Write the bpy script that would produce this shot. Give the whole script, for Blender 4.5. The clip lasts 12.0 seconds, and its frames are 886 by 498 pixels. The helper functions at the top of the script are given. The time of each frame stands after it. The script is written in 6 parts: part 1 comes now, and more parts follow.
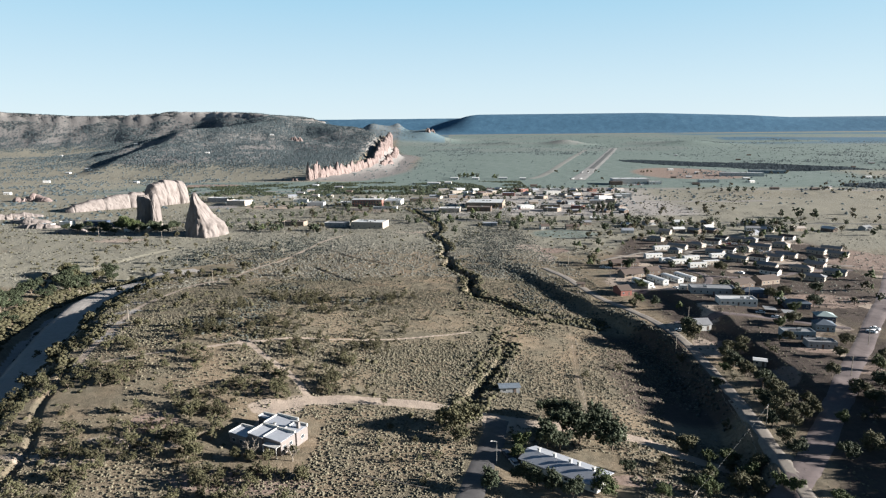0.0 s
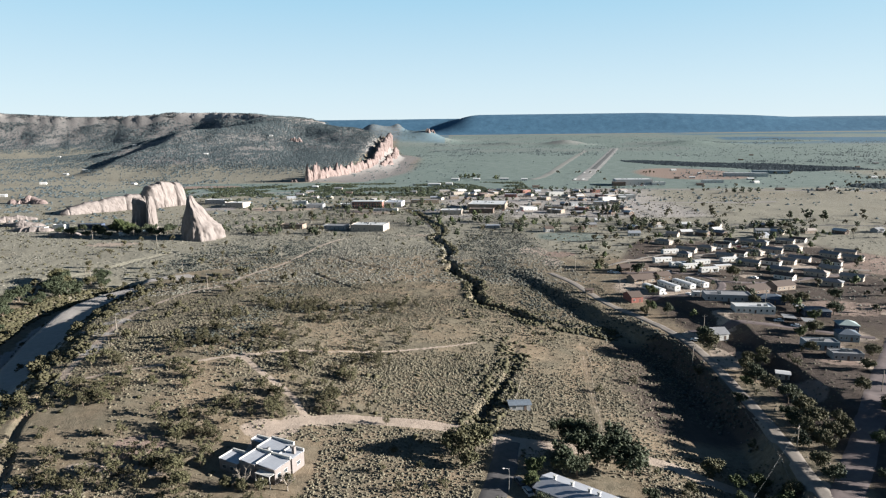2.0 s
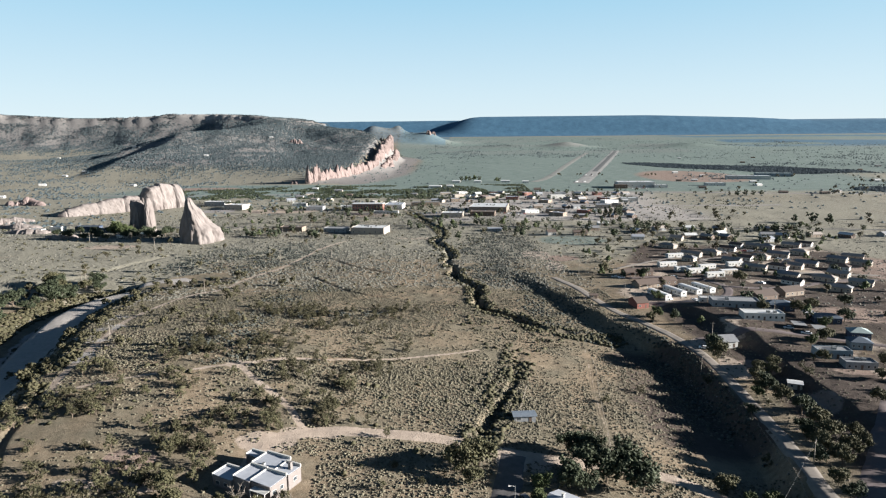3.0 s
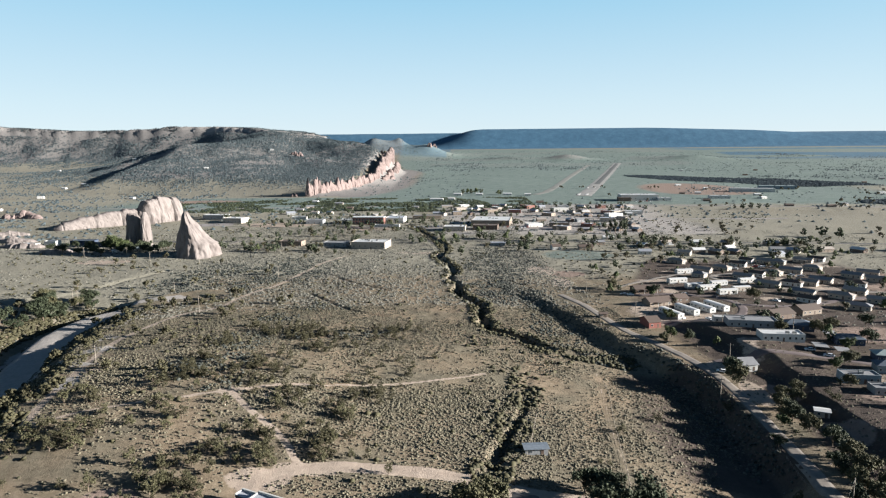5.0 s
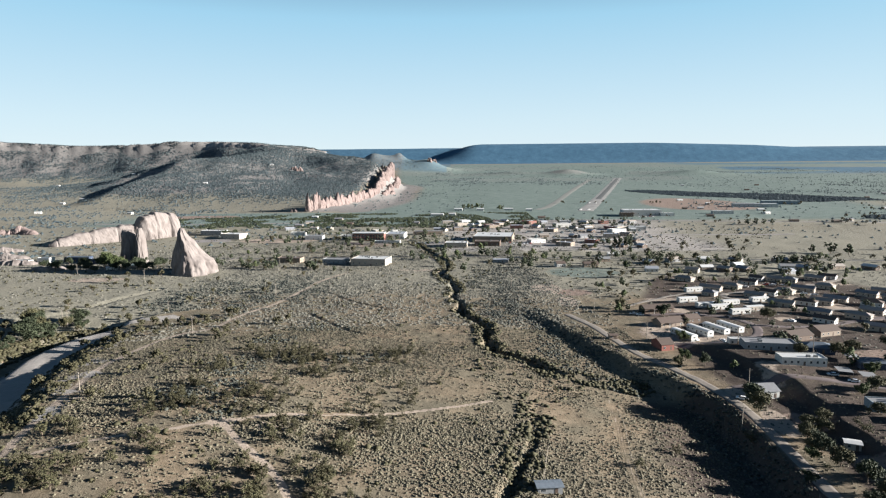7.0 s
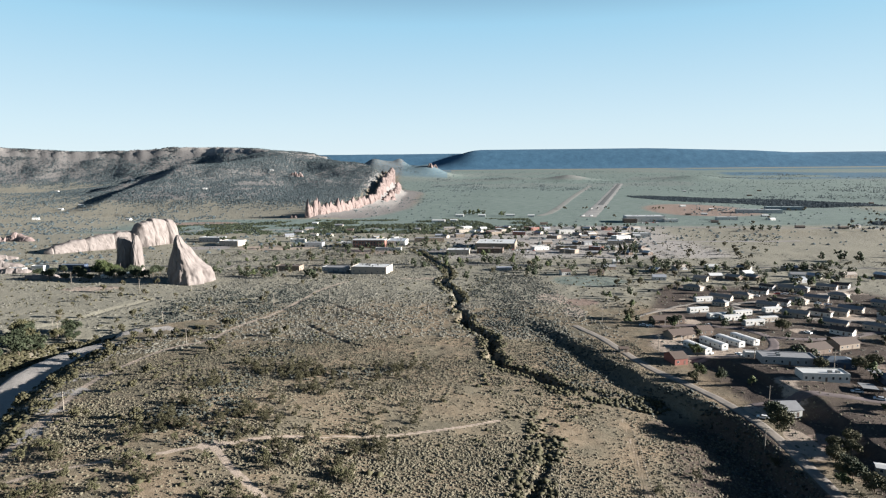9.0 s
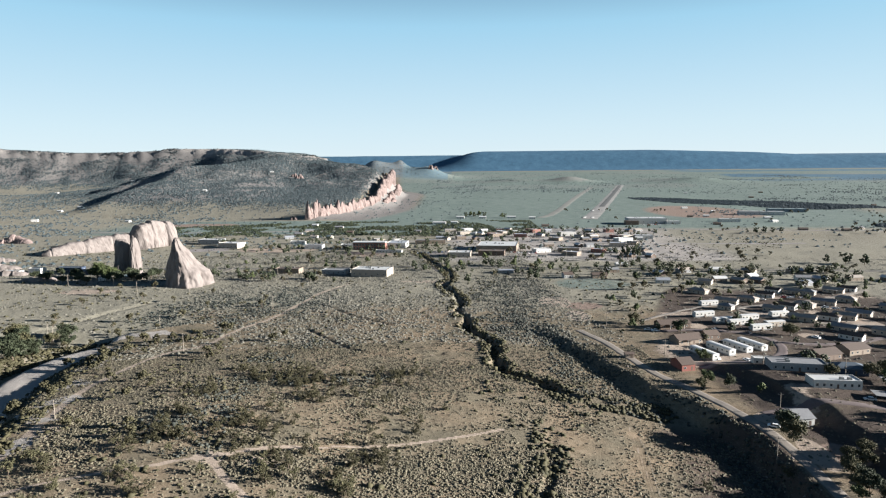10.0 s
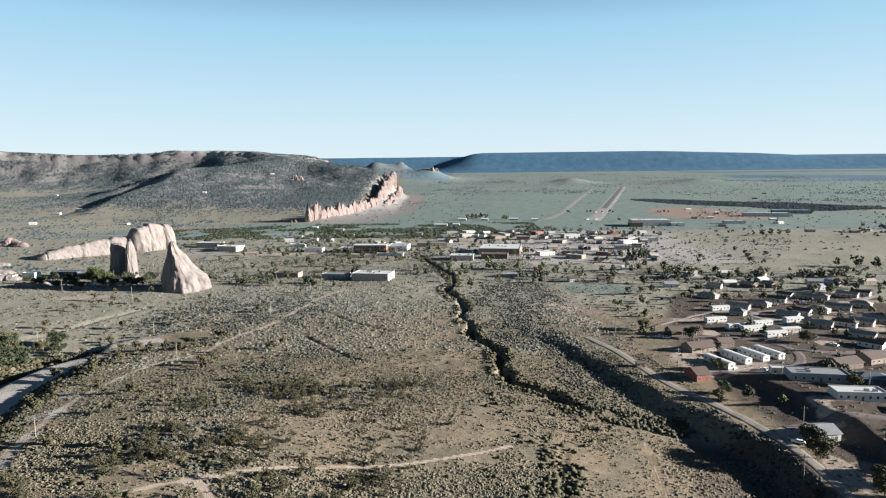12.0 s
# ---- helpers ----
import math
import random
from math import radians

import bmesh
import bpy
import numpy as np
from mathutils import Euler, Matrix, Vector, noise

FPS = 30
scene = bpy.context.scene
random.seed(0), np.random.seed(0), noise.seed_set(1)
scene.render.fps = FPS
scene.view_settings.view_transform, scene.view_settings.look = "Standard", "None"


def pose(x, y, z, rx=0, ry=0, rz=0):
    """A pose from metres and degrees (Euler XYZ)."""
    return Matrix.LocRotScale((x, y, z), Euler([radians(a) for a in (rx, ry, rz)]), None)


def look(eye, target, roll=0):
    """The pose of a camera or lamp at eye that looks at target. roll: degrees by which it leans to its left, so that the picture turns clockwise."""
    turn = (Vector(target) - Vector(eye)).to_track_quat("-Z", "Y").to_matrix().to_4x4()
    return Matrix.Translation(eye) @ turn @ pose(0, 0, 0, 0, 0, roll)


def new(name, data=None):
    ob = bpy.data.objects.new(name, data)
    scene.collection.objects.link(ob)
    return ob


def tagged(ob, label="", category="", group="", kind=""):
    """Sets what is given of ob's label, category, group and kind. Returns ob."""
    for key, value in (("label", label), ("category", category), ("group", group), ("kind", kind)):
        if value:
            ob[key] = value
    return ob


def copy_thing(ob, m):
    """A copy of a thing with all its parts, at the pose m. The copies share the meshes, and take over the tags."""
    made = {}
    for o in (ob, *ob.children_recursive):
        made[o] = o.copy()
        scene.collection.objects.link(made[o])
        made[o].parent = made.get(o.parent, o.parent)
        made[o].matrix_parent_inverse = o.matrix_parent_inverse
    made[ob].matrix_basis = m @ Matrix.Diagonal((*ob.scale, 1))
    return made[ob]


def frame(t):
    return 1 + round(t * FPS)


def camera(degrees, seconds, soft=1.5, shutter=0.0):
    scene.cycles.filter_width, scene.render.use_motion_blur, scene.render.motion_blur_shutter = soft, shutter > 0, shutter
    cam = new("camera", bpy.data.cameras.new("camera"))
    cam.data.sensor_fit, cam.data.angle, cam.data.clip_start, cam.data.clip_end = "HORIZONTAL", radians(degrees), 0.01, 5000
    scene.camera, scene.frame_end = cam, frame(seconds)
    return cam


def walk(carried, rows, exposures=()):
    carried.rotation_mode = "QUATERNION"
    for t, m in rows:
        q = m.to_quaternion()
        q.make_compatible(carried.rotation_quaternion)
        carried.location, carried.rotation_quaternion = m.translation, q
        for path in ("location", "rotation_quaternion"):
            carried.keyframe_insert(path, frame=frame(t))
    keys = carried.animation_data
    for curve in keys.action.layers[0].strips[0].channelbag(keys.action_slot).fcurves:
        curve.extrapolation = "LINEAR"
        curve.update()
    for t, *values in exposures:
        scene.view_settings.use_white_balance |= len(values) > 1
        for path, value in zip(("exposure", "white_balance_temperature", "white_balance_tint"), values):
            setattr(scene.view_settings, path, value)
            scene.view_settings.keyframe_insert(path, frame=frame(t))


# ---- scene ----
cam = camera(70.6, 12.0, 1.2)
PATH = [
    (0, (7.316, -3.906, 99.466), (7.229, -1.939, 99.114), -0.5),
    (0.5, (6.533, -0.077, 99.504), (6.446, 1.89, 99.152), -0.5),
    (1, (5.82, 3.804, 99.582), (5.733, 5.771, 99.23), -0.5),
    (1.5, (5.144, 7.701, 99.681), (5.058, 9.668, 99.33), -0.5),
    (2, (4.512, 11.636, 99.789), (4.425, 13.604, 99.438), -0.6),
    (2.5, (3.928, 15.555, 99.876), (3.84, 17.523, 99.528), -0.6),
    (3, (3.341, 19.375, 99.95), (3.253, 21.343, 99.605), -0.5),
    (5, (0.973, 33.985, 100.341), (0.883, 35.959, 100.034), -0.5),
    (5.5, (0.31, 37.628, 100.41), (0.221, 39.604, 100.115), -0.5),
    (6, (-0.391, 41.22, 100.484), (-0.479, 43.198, 100.203), -0.5),
    (6.5, (-1.076, 44.746, 100.573), (-1.165, 46.726, 100.303), -0.5),
    (7, (-1.726, 48.216, 100.666), (-1.815, 50.197, 100.405), -0.5),
    (9, (-4.246, 61.872, 101.324), (-4.336, 63.855, 101.08), -0.5),
    (9.5, (-4.843, 65.297, 101.408), (-4.933, 67.28, 101.166), -0.5),
    (10, (-5.41, 68.749, 101.483), (-5.501, 70.733, 101.244), -0.5),
    (10.5, (-5.941, 72.234, 101.543), (-6.032, 74.218, 101.305), -0.5),
    (11, (-6.434, 75.721, 101.593), (-6.527, 77.705, 101.357), -0.6),
    (11.5, (-6.941, 79.166, 101.63), (-7.035, 81.15, 101.395), -0.6),
    (12, (-7.437, 82.624, 101.651), (-7.531, 84.608, 101.417), -0.6),
]
walk(cam, [(t, look(eye, target, roll)) for t, eye, target, roll in PATH], [(0.0, 2.08), (12.0, 2.08)])

# ---- light ----
SUN_EL = 13.6
SUN_AZ = 94.0          # clockwise from +y
world = bpy.data.worlds.new("sky_world")
scene.world = world
world.use_nodes = True
wn = world.node_tree.nodes
sky = wn.new("ShaderNodeTexSky")
sky.sky_type = "NISHITA"
sky.sun_disc = False
sky.sun_elevation = radians(SUN_EL)
sky.sun_rotation = radians(SUN_AZ)
sky.altitude = 2000.0
sky.air_density = 1.0
sky.dust_density = 0.25
sky.ozone_density = 0.8
# clear high-desert air: the pale band at the horizon deepens evenly towards the zenith
_tc, _sep, _ramp, _mix = (wn.new("ShaderNode" + n) for n in ("TexCoord", "SeparateXYZ", "ValToRGB", "Mix"))
for _ in range(3):
    _ramp.color_ramp.elements.new(0.5)
for _e, (_p, _c) in zip(_ramp.color_ramp.elements, ((0.0, (0.74, 0.86, 0.93)), (0.07, (0.64, 0.82, 0.92)), (0.22, (0.37, 0.665, 0.87)), (0.35, (0.05, 0.13, 0.27)), (1.0, (0.01, 0.035, 0.09)))):
    _e.position, _e.color = _p, (*_c, 1)
_mix.data_type = "RGBA"
_mix.inputs[0].default_value = 0.05
wl = world.node_tree.links
wl.new(_tc.outputs["Generated"], _sep.inputs[0])
wl.new(_sep.outputs["Z"], _ramp.inputs[0])
_gain = wn.new("ShaderNodeMix")
_gain.data_type, _gain.blend_type = "RGBA", "MULTIPLY"
_gain.inputs[0].default_value = 1.0
_gain.inputs[7].default_value = (4.75, 4.75, 4.75, 1)
wl.new(_ramp.outputs[0], _gain.inputs[6])
wl.new(_gain.outputs[2], _mix.inputs[6])
wl.new(sky.outputs[0], _mix.inputs[7])
wl.new(_mix.outputs[2], wn["Background"].inputs[0])
wn["Background"].inputs[1].default_value = 0.05
sun_data = bpy.data.lights.new("sun", "SUN")
sun_data.energy = 5.0
sun_data.angle = radians(0.55)
sun_data.color = (1.0, 0.962, 0.905)
sun = new("sun", sun_data)
_az, _el = radians(SUN_AZ), radians(SUN_EL)
sun.matrix_world = look((math.sin(_az) * math.cos(_el) * 900, math.cos(_az) * math.cos(_el) * 900, math.sin(_el) * 900), (0, 0, 0))

# ---- materials ----


def material(name, build):
    m = bpy.data.materials.new(name)
    m.use_nodes = True
    nt = m.node_tree
    build(nt, nt.nodes["Principled BSDF"])
    return m


def ramp(nt, fac, stops):
    r = nt.nodes.new("ShaderNodeValToRGB")
    while len(r.color_ramp.elements) < len(stops):
        r.color_ramp.elements.new(0.5)
    for e, (p, c) in zip(r.color_ramp.elements, stops):
        e.position, e.color = p, (*c, 1)
    nt.links.new(fac, r.inputs[0])
    return r.outputs[0]


def noise_tex(nt, scale, detail=4.0, rough=0.6, coord="Object"):
    tc = nt.nodes.new("ShaderNodeTexCoord") if coord == "Object" else nt.nodes.new("ShaderNodeNewGeometry")
    n = nt.nodes.new("ShaderNodeTexNoise")
    n.inputs["Scale"].default_value, n.inputs["Detail"].default_value, n.inputs["Roughness"].default_value = scale, detail, rough
    nt.links.new(tc.outputs["Object" if coord == "Object" else "Position"], n.inputs["Vector"])
    return n.outputs["Fac"]


def mix(nt, fac, a, b, mode="MIX"):
    m = nt.nodes.new("ShaderNodeMix")
    m.data_type, m.blend_type = "RGBA", mode
    for sock, v in ((0, fac), (6, a), (7, b)):
        if isinstance(v, (int, float)):
            m.inputs[sock].default_value = v
        elif isinstance(v, tuple):
            m.inputs[sock].default_value = (*v, 1)
        else:
            nt.links.new(v, m.inputs[sock])
    return m.outputs[2]


def calc(nt, op, a, b=0.0, clamp=False):
    m = nt.nodes.new("ShaderNodeMath")
    m.operation, m.use_clamp = op, clamp
    for i, v in enumerate((a, b)):
        if isinstance(v, (int, float)):
            m.inputs[i].default_value = v
        else:
            nt.links.new(v, m.inputs[i])
    return m.outputs[0]


def bump(nt, bsdf, height, strength=0.4, dist=0.1):
    b = nt.nodes.new("ShaderNodeBump")
    b.inputs["Strength"].default_value, b.inputs["Distance"].default_value = strength, dist
    nt.links.new(height, b.inputs["Height"])
    nt.links.new(b.outputs[0], bsdf.inputs["Normal"])


def island(nt):
    return nt.nodes.new("ShaderNodeNewGeometry").outputs["Random Per Island"]


def obj_random(nt):
    return nt.nodes.new("ShaderNodeObjectInfo").outputs["Random"]


def surface(name, col, col2=None, scale=2.0, rough=0.85, metal=0.0, bumpy=0.15, dist=0.05, vary=0.0):
    """A worn plain surface: two tones by noise at two scales, optional variation between objects."""
    col2 = col2 or tuple(c * 0.72 for c in col)

    def build(nt, b):
        f1, f2 = noise_tex(nt, scale, 5.0), noise_tex(nt, scale * 7.3, 3.0)
        f = calc(nt, "ADD", calc(nt, "MULTIPLY", f1, 0.65), calc(nt, "MULTIPLY", f2, 0.35))
        c = ramp(nt, f, [(0.35, col2), (0.62, col)])
        if vary:
            c = mix(nt, calc(nt, "MULTIPLY", obj_random(nt), vary), c, tuple(x * 0.45 for x in col))
        nt.links.new(c, b.inputs["Base Color"])
        b.inputs["Roughness"].default_value, b.inputs["Metallic"].default_value = rough, metal
        bump(nt, b, f2, bumpy, dist)
    return material(name, build)


def foliage(name, dark, light, rough=0.75):
    def build(nt, b):
        c = ramp(nt, island(nt), [(0.0, dark), (1.0, light)])
        c = mix(nt, calc(nt, "MULTIPLY", obj_random(nt), 0.45), c, tuple(x * 0.6 for x in light))
        nt.links.new(c, b.inputs["Base Color"])
        b.inputs["Roughness"].default_value = rough
        b.inputs["Specular IOR Level"].default_value = 0.2
    return material(name, build)


def rock_material(name, col, dark, streak, scale):
    def build(nt, b):
        tc = nt.nodes.new("ShaderNodeNewGeometry")
        mp = nt.nodes.new("ShaderNodeMapping")
        mp.inputs["Scale"].default_value = (1, 1, 0.45)
        nt.links.new(tc.outputs["Position"], mp.inputs["Vector"])
        n = nt.nodes.new("ShaderNodeTexNoise")
        n.inputs["Scale"].default_value, n.inputs["Detail"].default_value = scale, 6
        nt.links.new(mp.outputs[0], n.inputs["Vector"])
        big = noise_tex(nt, scale * 0.25, 4.0, coord="Position")
        c = ramp(nt, n.outputs["Fac"], [(0.30, dark), (0.52, col), (0.75, tuple(min(1, x * 1.12) for x in col))])
        c = mix(nt, calc(nt, "MULTIPLY", big, 0.5), c, streak)
        nt.links.new(c, b.inputs["Base Color"])
        b.inputs["Roughness"].default_value = 0.95
        b.inputs["Specular IOR Level"].default_value = 0.15
        bump(nt, b, n.outputs["Fac"], 0.8, 1.2)
    return material(name, build)


def ground_build(nt, b):
    """Dry range land; the cover attribute says where tracks, sand, green grass and red earth lie, cover_far forest
    floor, meadow and the haze tint of the mesas.
    """
    at = nt.nodes.new("ShaderNodeAttribute")
    at.attribute_name = "cover"
    sp = nt.nodes.new("ShaderNodeSeparateColor")
    nt.links.new(at.outputs["Color"], sp.inputs[0])
    at2 = nt.nodes.new("ShaderNodeAttribute")
    at2.attribute_name = "cover_far"
    sp2 = nt.nodes.new("ShaderNodeSeparateColor")
    nt.links.new(at2.outputs["Color"], sp2.inputs[0])
    huge = noise_tex(nt, 0.006, 5.0, 0.62, "Position")
    big = noise_tex(nt, 0.045, 5.0, 0.6, "Position")
    mid = noise_tex(nt, 0.35, 4.0, 0.65, "Position")
    fine = noise_tex(nt, 2.2, 4.0, 0.7, "Position")
    tone = calc(nt, "ADD", calc(nt, "MULTIPLY", mid, 0.5), calc(nt, "MULTIPLY", fine, 0.5))
    soil = ramp(nt, tone, [(0.33, (0.118, 0.090, 0.061)), (0.5, (0.192, 0.146, 0.102)), (0.66, (0.262, 0.205, 0.147))])
    olive = ramp(nt, tone, [(0.33, (0.070, 0.065, 0.047)), (0.66, (0.150, 0.134, 0.101))])
    c = mix(nt, ramp(nt, big, [(0.38, (0, 0, 0)), (0.62, (0.8, 0.8, 0.8))]), soil, olive)
    c = mix(nt, calc(nt, "MULTIPLY", ramp(nt, huge, [(0.42, (0, 0, 0)), (0.6, (1, 1, 1))]), 0.5), c, olive)

    def edge(mask, lo=0.35, hi=0.6):
        f = calc(nt, "ADD", mask, calc(nt, "MULTIPLY", calc(nt, "SUBTRACT", mid, 0.5), 0.7))
        return ramp(nt, f, [(lo, (0, 0, 0)), (hi, (1, 1, 1))])
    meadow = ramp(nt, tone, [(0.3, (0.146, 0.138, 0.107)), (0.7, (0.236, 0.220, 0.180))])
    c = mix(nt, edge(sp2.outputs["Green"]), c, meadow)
    # green grass, with the blue of the valley haze mixed into its colour
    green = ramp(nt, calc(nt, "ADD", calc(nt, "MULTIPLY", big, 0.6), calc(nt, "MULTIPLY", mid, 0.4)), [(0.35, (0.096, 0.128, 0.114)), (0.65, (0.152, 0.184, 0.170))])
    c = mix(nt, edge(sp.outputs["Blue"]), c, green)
    # pinkish-grey forest floor, its tone raised for haze over the hills
    forest = ramp(nt, tone, [(0.36, (0.108, 0.107, 0.105)), (0.52, (0.165, 0.155, 0.149)), (0.68, (0.235, 0.212, 0.203))])
    c = mix(nt, edge(sp2.outputs["Red"]), c, forest)
    # mesa colour is blue in place of the haze in front of it
    haze_blue = ramp(nt, calc(nt, "ADD", calc(nt, "MULTIPLY", mid, 0.3), calc(nt, "MULTIPLY", noise_tex(nt, 0.02, 6.0, 0.75, "Position"), 0.7)), [(0.36, (0.034, 0.080, 0.128)), (0.56, (0.052, 0.114, 0.176)), (0.72, (0.085, 0.155, 0.215))])
    c = mix(nt, edge(sp2.outputs["Blue"]), c, haze_blue)
    red = ramp(nt, tone, [(0.3, (0.150, 0.106, 0.086)), (0.7, (0.248, 0.192, 0.162))])
    # dark yard soil, deepened with some shade of the houses and trees
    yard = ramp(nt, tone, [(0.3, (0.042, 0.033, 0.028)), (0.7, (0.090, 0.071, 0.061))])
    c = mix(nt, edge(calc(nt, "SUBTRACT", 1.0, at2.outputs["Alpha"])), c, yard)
    redm = calc(nt, "SUBTRACT", 1.0, at.outputs["Alpha"])
    c = mix(nt, edge(redm), c, red)
    track = ramp(nt, tone, [(0.3, (0.225, 0.178, 0.144)), (0.7, (0.335, 0.278, 0.230))])
    c = mix(nt, edge(sp.outputs["Red"]), c, track)
    sand = ramp(nt, tone, [(0.3, (0.206, 0.190, 0.174)), (0.7, (0.321, 0.297, 0.280))])
    c = mix(nt, edge(sp.outputs["Green"]), c, sand)
    nt.links.new(c, b.inputs["Base Color"])
    b.inputs["Roughness"].default_value = 1.0
    b.inputs["Specular IOR Level"].default_value = 0.08
    bump(nt, b, tone, 0.7, 0.5)


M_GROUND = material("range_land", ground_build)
M_SAGE = foliage("sage_leaf", (0.044, 0.042, 0.030), (0.150, 0.133, 0.094))
# same plant as the near sage, paler and greyer on the farther ground
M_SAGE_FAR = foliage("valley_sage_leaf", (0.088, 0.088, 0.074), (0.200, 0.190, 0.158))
M_SAGE_GREY = foliage("rabbitbrush", (0.026, 0.030, 0.027), (0.060, 0.064, 0.055))
M_JUNIPER = foliage("juniper_leaf", (0.026, 0.026, 0.014), (0.068, 0.061, 0.033))
M_OLIVE = foliage("olive_leaf", (0.044, 0.044, 0.023), (0.098, 0.091, 0.049))
M_GREEN = foliage("cottonwood_leaf", (0.030, 0.044, 0.017), (0.078, 0.092, 0.038))
M_DARKTREE = foliage("elm_leaf", (0.020, 0.027, 0.016), (0.052, 0.062, 0.034))
# far woods: leaf tones shifted to pale blue-grey to give the haze
M_HAZED_WOOD = foliage("hazed_pinyon_leaf", (0.038, 0.054, 0.062), (0.082, 0.102, 0.106))
# tree belt leaf, dark with a blue cast painted in for distance haze
M_HAZED_BELT = foliage("hazed_tree_leaf", (0.016, 0.026, 0.034), (0.036, 0.050, 0.058))
M_BARK = surface("bark", (0.130, 0.098, 0.072), scale=6, bumpy=0.6)
M_ROCK = rock_material("pale_sandstone", (0.172, 0.150, 0.140), (0.096, 0.081, 0.074), (0.132, 0.113, 0.108), 0.16)
M_ROCKPINK = rock_material("pink_sandstone", (0.178, 0.138, 0.128), (0.088, 0.066, 0.061), (0.135, 0.103, 0.098), 0.13)
M_ASPHALT = surface("worn_asphalt", (0.072, 0.066, 0.068), (0.043, 0.041, 0.041), 0.5)
M_PAVE = surface("pale_worn_paving", (0.200, 0.180, 0.172), (0.150, 0.134, 0.128), 0.2)
M_REDROAD = surface("reddish_road", (0.114, 0.086, 0.083), (0.077, 0.057, 0.056), 0.4)
M_GRAVEL = surface("gravel_road", (0.188, 0.163, 0.140), (0.132, 0.112, 0.095), 0.6)
M_RUNWAY = surface("runway_asphalt", (0.197, 0.189, 0.177), (0.139, 0.134, 0.129), 0.03)
M_TAXI = surface("old_taxiway", (0.150, 0.148, 0.132), (0.112, 0.114, 0.101), 0.03)
M_RUNWAYDARK = surface("new_asphalt", (0.052, 0.054, 0.053), scale=0.05)
M_PAINT = surface("road_paint", (0.507, 0.501, 0.481), scale=1.0)
M_WHITE = surface("white_siding", (0.500, 0.490, 0.466), (0.395, 0.386, 0.364), 0.8, vary=0.25)
M_CREAM = surface("cream_stucco", (0.360, 0.312, 0.262), (0.280, 0.242, 0.204), 0.8, vary=0.35)
M_TAN = surface("tan_stucco", (0.218, 0.172, 0.134), (0.172, 0.135, 0.102), 0.8, vary=0.3)
M_REDWALL = surface("red_wall", (0.215, 0.072, 0.055), (0.156, 0.052, 0.039), 1.0)
M_BRICK = surface("red_brick_wall", (0.198, 0.089, 0.070), (0.151, 0.065, 0.051), 1.4)
M_BROWN = surface("brown_wall", (0.114, 0.078, 0.059), (0.083, 0.058, 0.043), 1.0)
M_GREYWALL = surface("grey_wall", (0.234, 0.240, 0.247), (0.176, 0.182, 0.189), 1.0)
M_BLUEWALL = surface("blue_grey_wall", (0.185, 0.222, 0.244), (0.136, 0.170, 0.192), 1.0)
M_DEEPBLUE = surface("deep_blue_wall", (0.029, 0.045, 0.079), (0.022, 0.034, 0.057), 1.0)
M_ADOBE = surface("adobe_wall", (0.153, 0.132, 0.126), (0.119, 0.103, 0.095), 1.2)
M_R_WHITE = surface("white_metal_roof", (0.520, 0.518, 0.512), (0.430, 0.428, 0.422), 0.5, rough=0.5, vary=0.2)
M_R_GREY = surface("grey_roof", (0.187, 0.190, 0.200), (0.141, 0.143, 0.152), 0.6, vary=0.3)
M_R_STEEL = surface("galvanised_roof", (0.338, 0.351, 0.382), (0.270, 0.283, 0.312), 0.5, rough=0.5, metal=0.2)
M_R_SHED = surface("blue_grey_roof", (0.15, 0.175, 0.205), (0.10, 0.12, 0.145), 0.8, rough=0.6)
M_R_BROWN = surface("brown_shingle", (0.089, 0.062, 0.051), (0.062, 0.044, 0.034), 1.2, vary=0.3)
M_R_TAN = surface("pale_tan_shingle", (0.300, 0.262, 0.232), (0.225, 0.195, 0.172), 1.0, vary=0.3)
M_R_TEAL = surface("pale_teal_roof", (0.234, 0.286, 0.283), (0.187, 0.234, 0.230), 0.6)
M_R_BLUE = surface("blue_metal_roof", (0.064, 0.087, 0.118), (0.049, 0.069, 0.093), 0.8)
M_TRIM = surface("pale_trim", (0.468, 0.455, 0.429), scale=1.5)
M_DOOR = surface("painted_door", (0.104, 0.072, 0.055), scale=2.0)
M_METAL = surface("weathered_steel", (0.273, 0.273, 0.267), scale=3.0, rough=0.55, metal=0.6)
M_POLE = surface("weathered_pole", (0.218, 0.187, 0.155), (0.162, 0.138, 0.112), 3.0)
M_WIRE = surface("wire", (0.117, 0.117, 0.114), scale=3.0, rough=0.5, metal=0.6)
M_TYRE = surface("tyre_rubber", (0.03, 0.03, 0.03), scale=8)
M_CARS = [surface("car_paint_" + n, c, tuple(x * 0.9 for x in c), 1.0, rough=0.3) for n, c in
          (("white", (0.75, 0.75, 0.75)), ("silver", (0.45, 0.46, 0.47)), ("dark", (0.05, 0.05, 0.06)), ("red", (0.32, 0.05, 0.045)), ("blue", (0.06, 0.10, 0.22)))]


def glass_build(nt, b):
    f = noise_tex(nt, 0.7, 2.0)
    nt.links.new(ramp(nt, f, [(0.3, (0.02, 0.025, 0.03)), (0.7, (0.06, 0.07, 0.08))]), b.inputs["Base Color"])
    b.inputs["Roughness"].default_value = 0.08


M_GLASS = material("window_glass", glass_build)

# ---- lie of the land ----
_lat = np.random.RandomState(7).rand(257, 257)
_lat[256, :], _lat[:, 256] = _lat[0, :], _lat[:, 0]


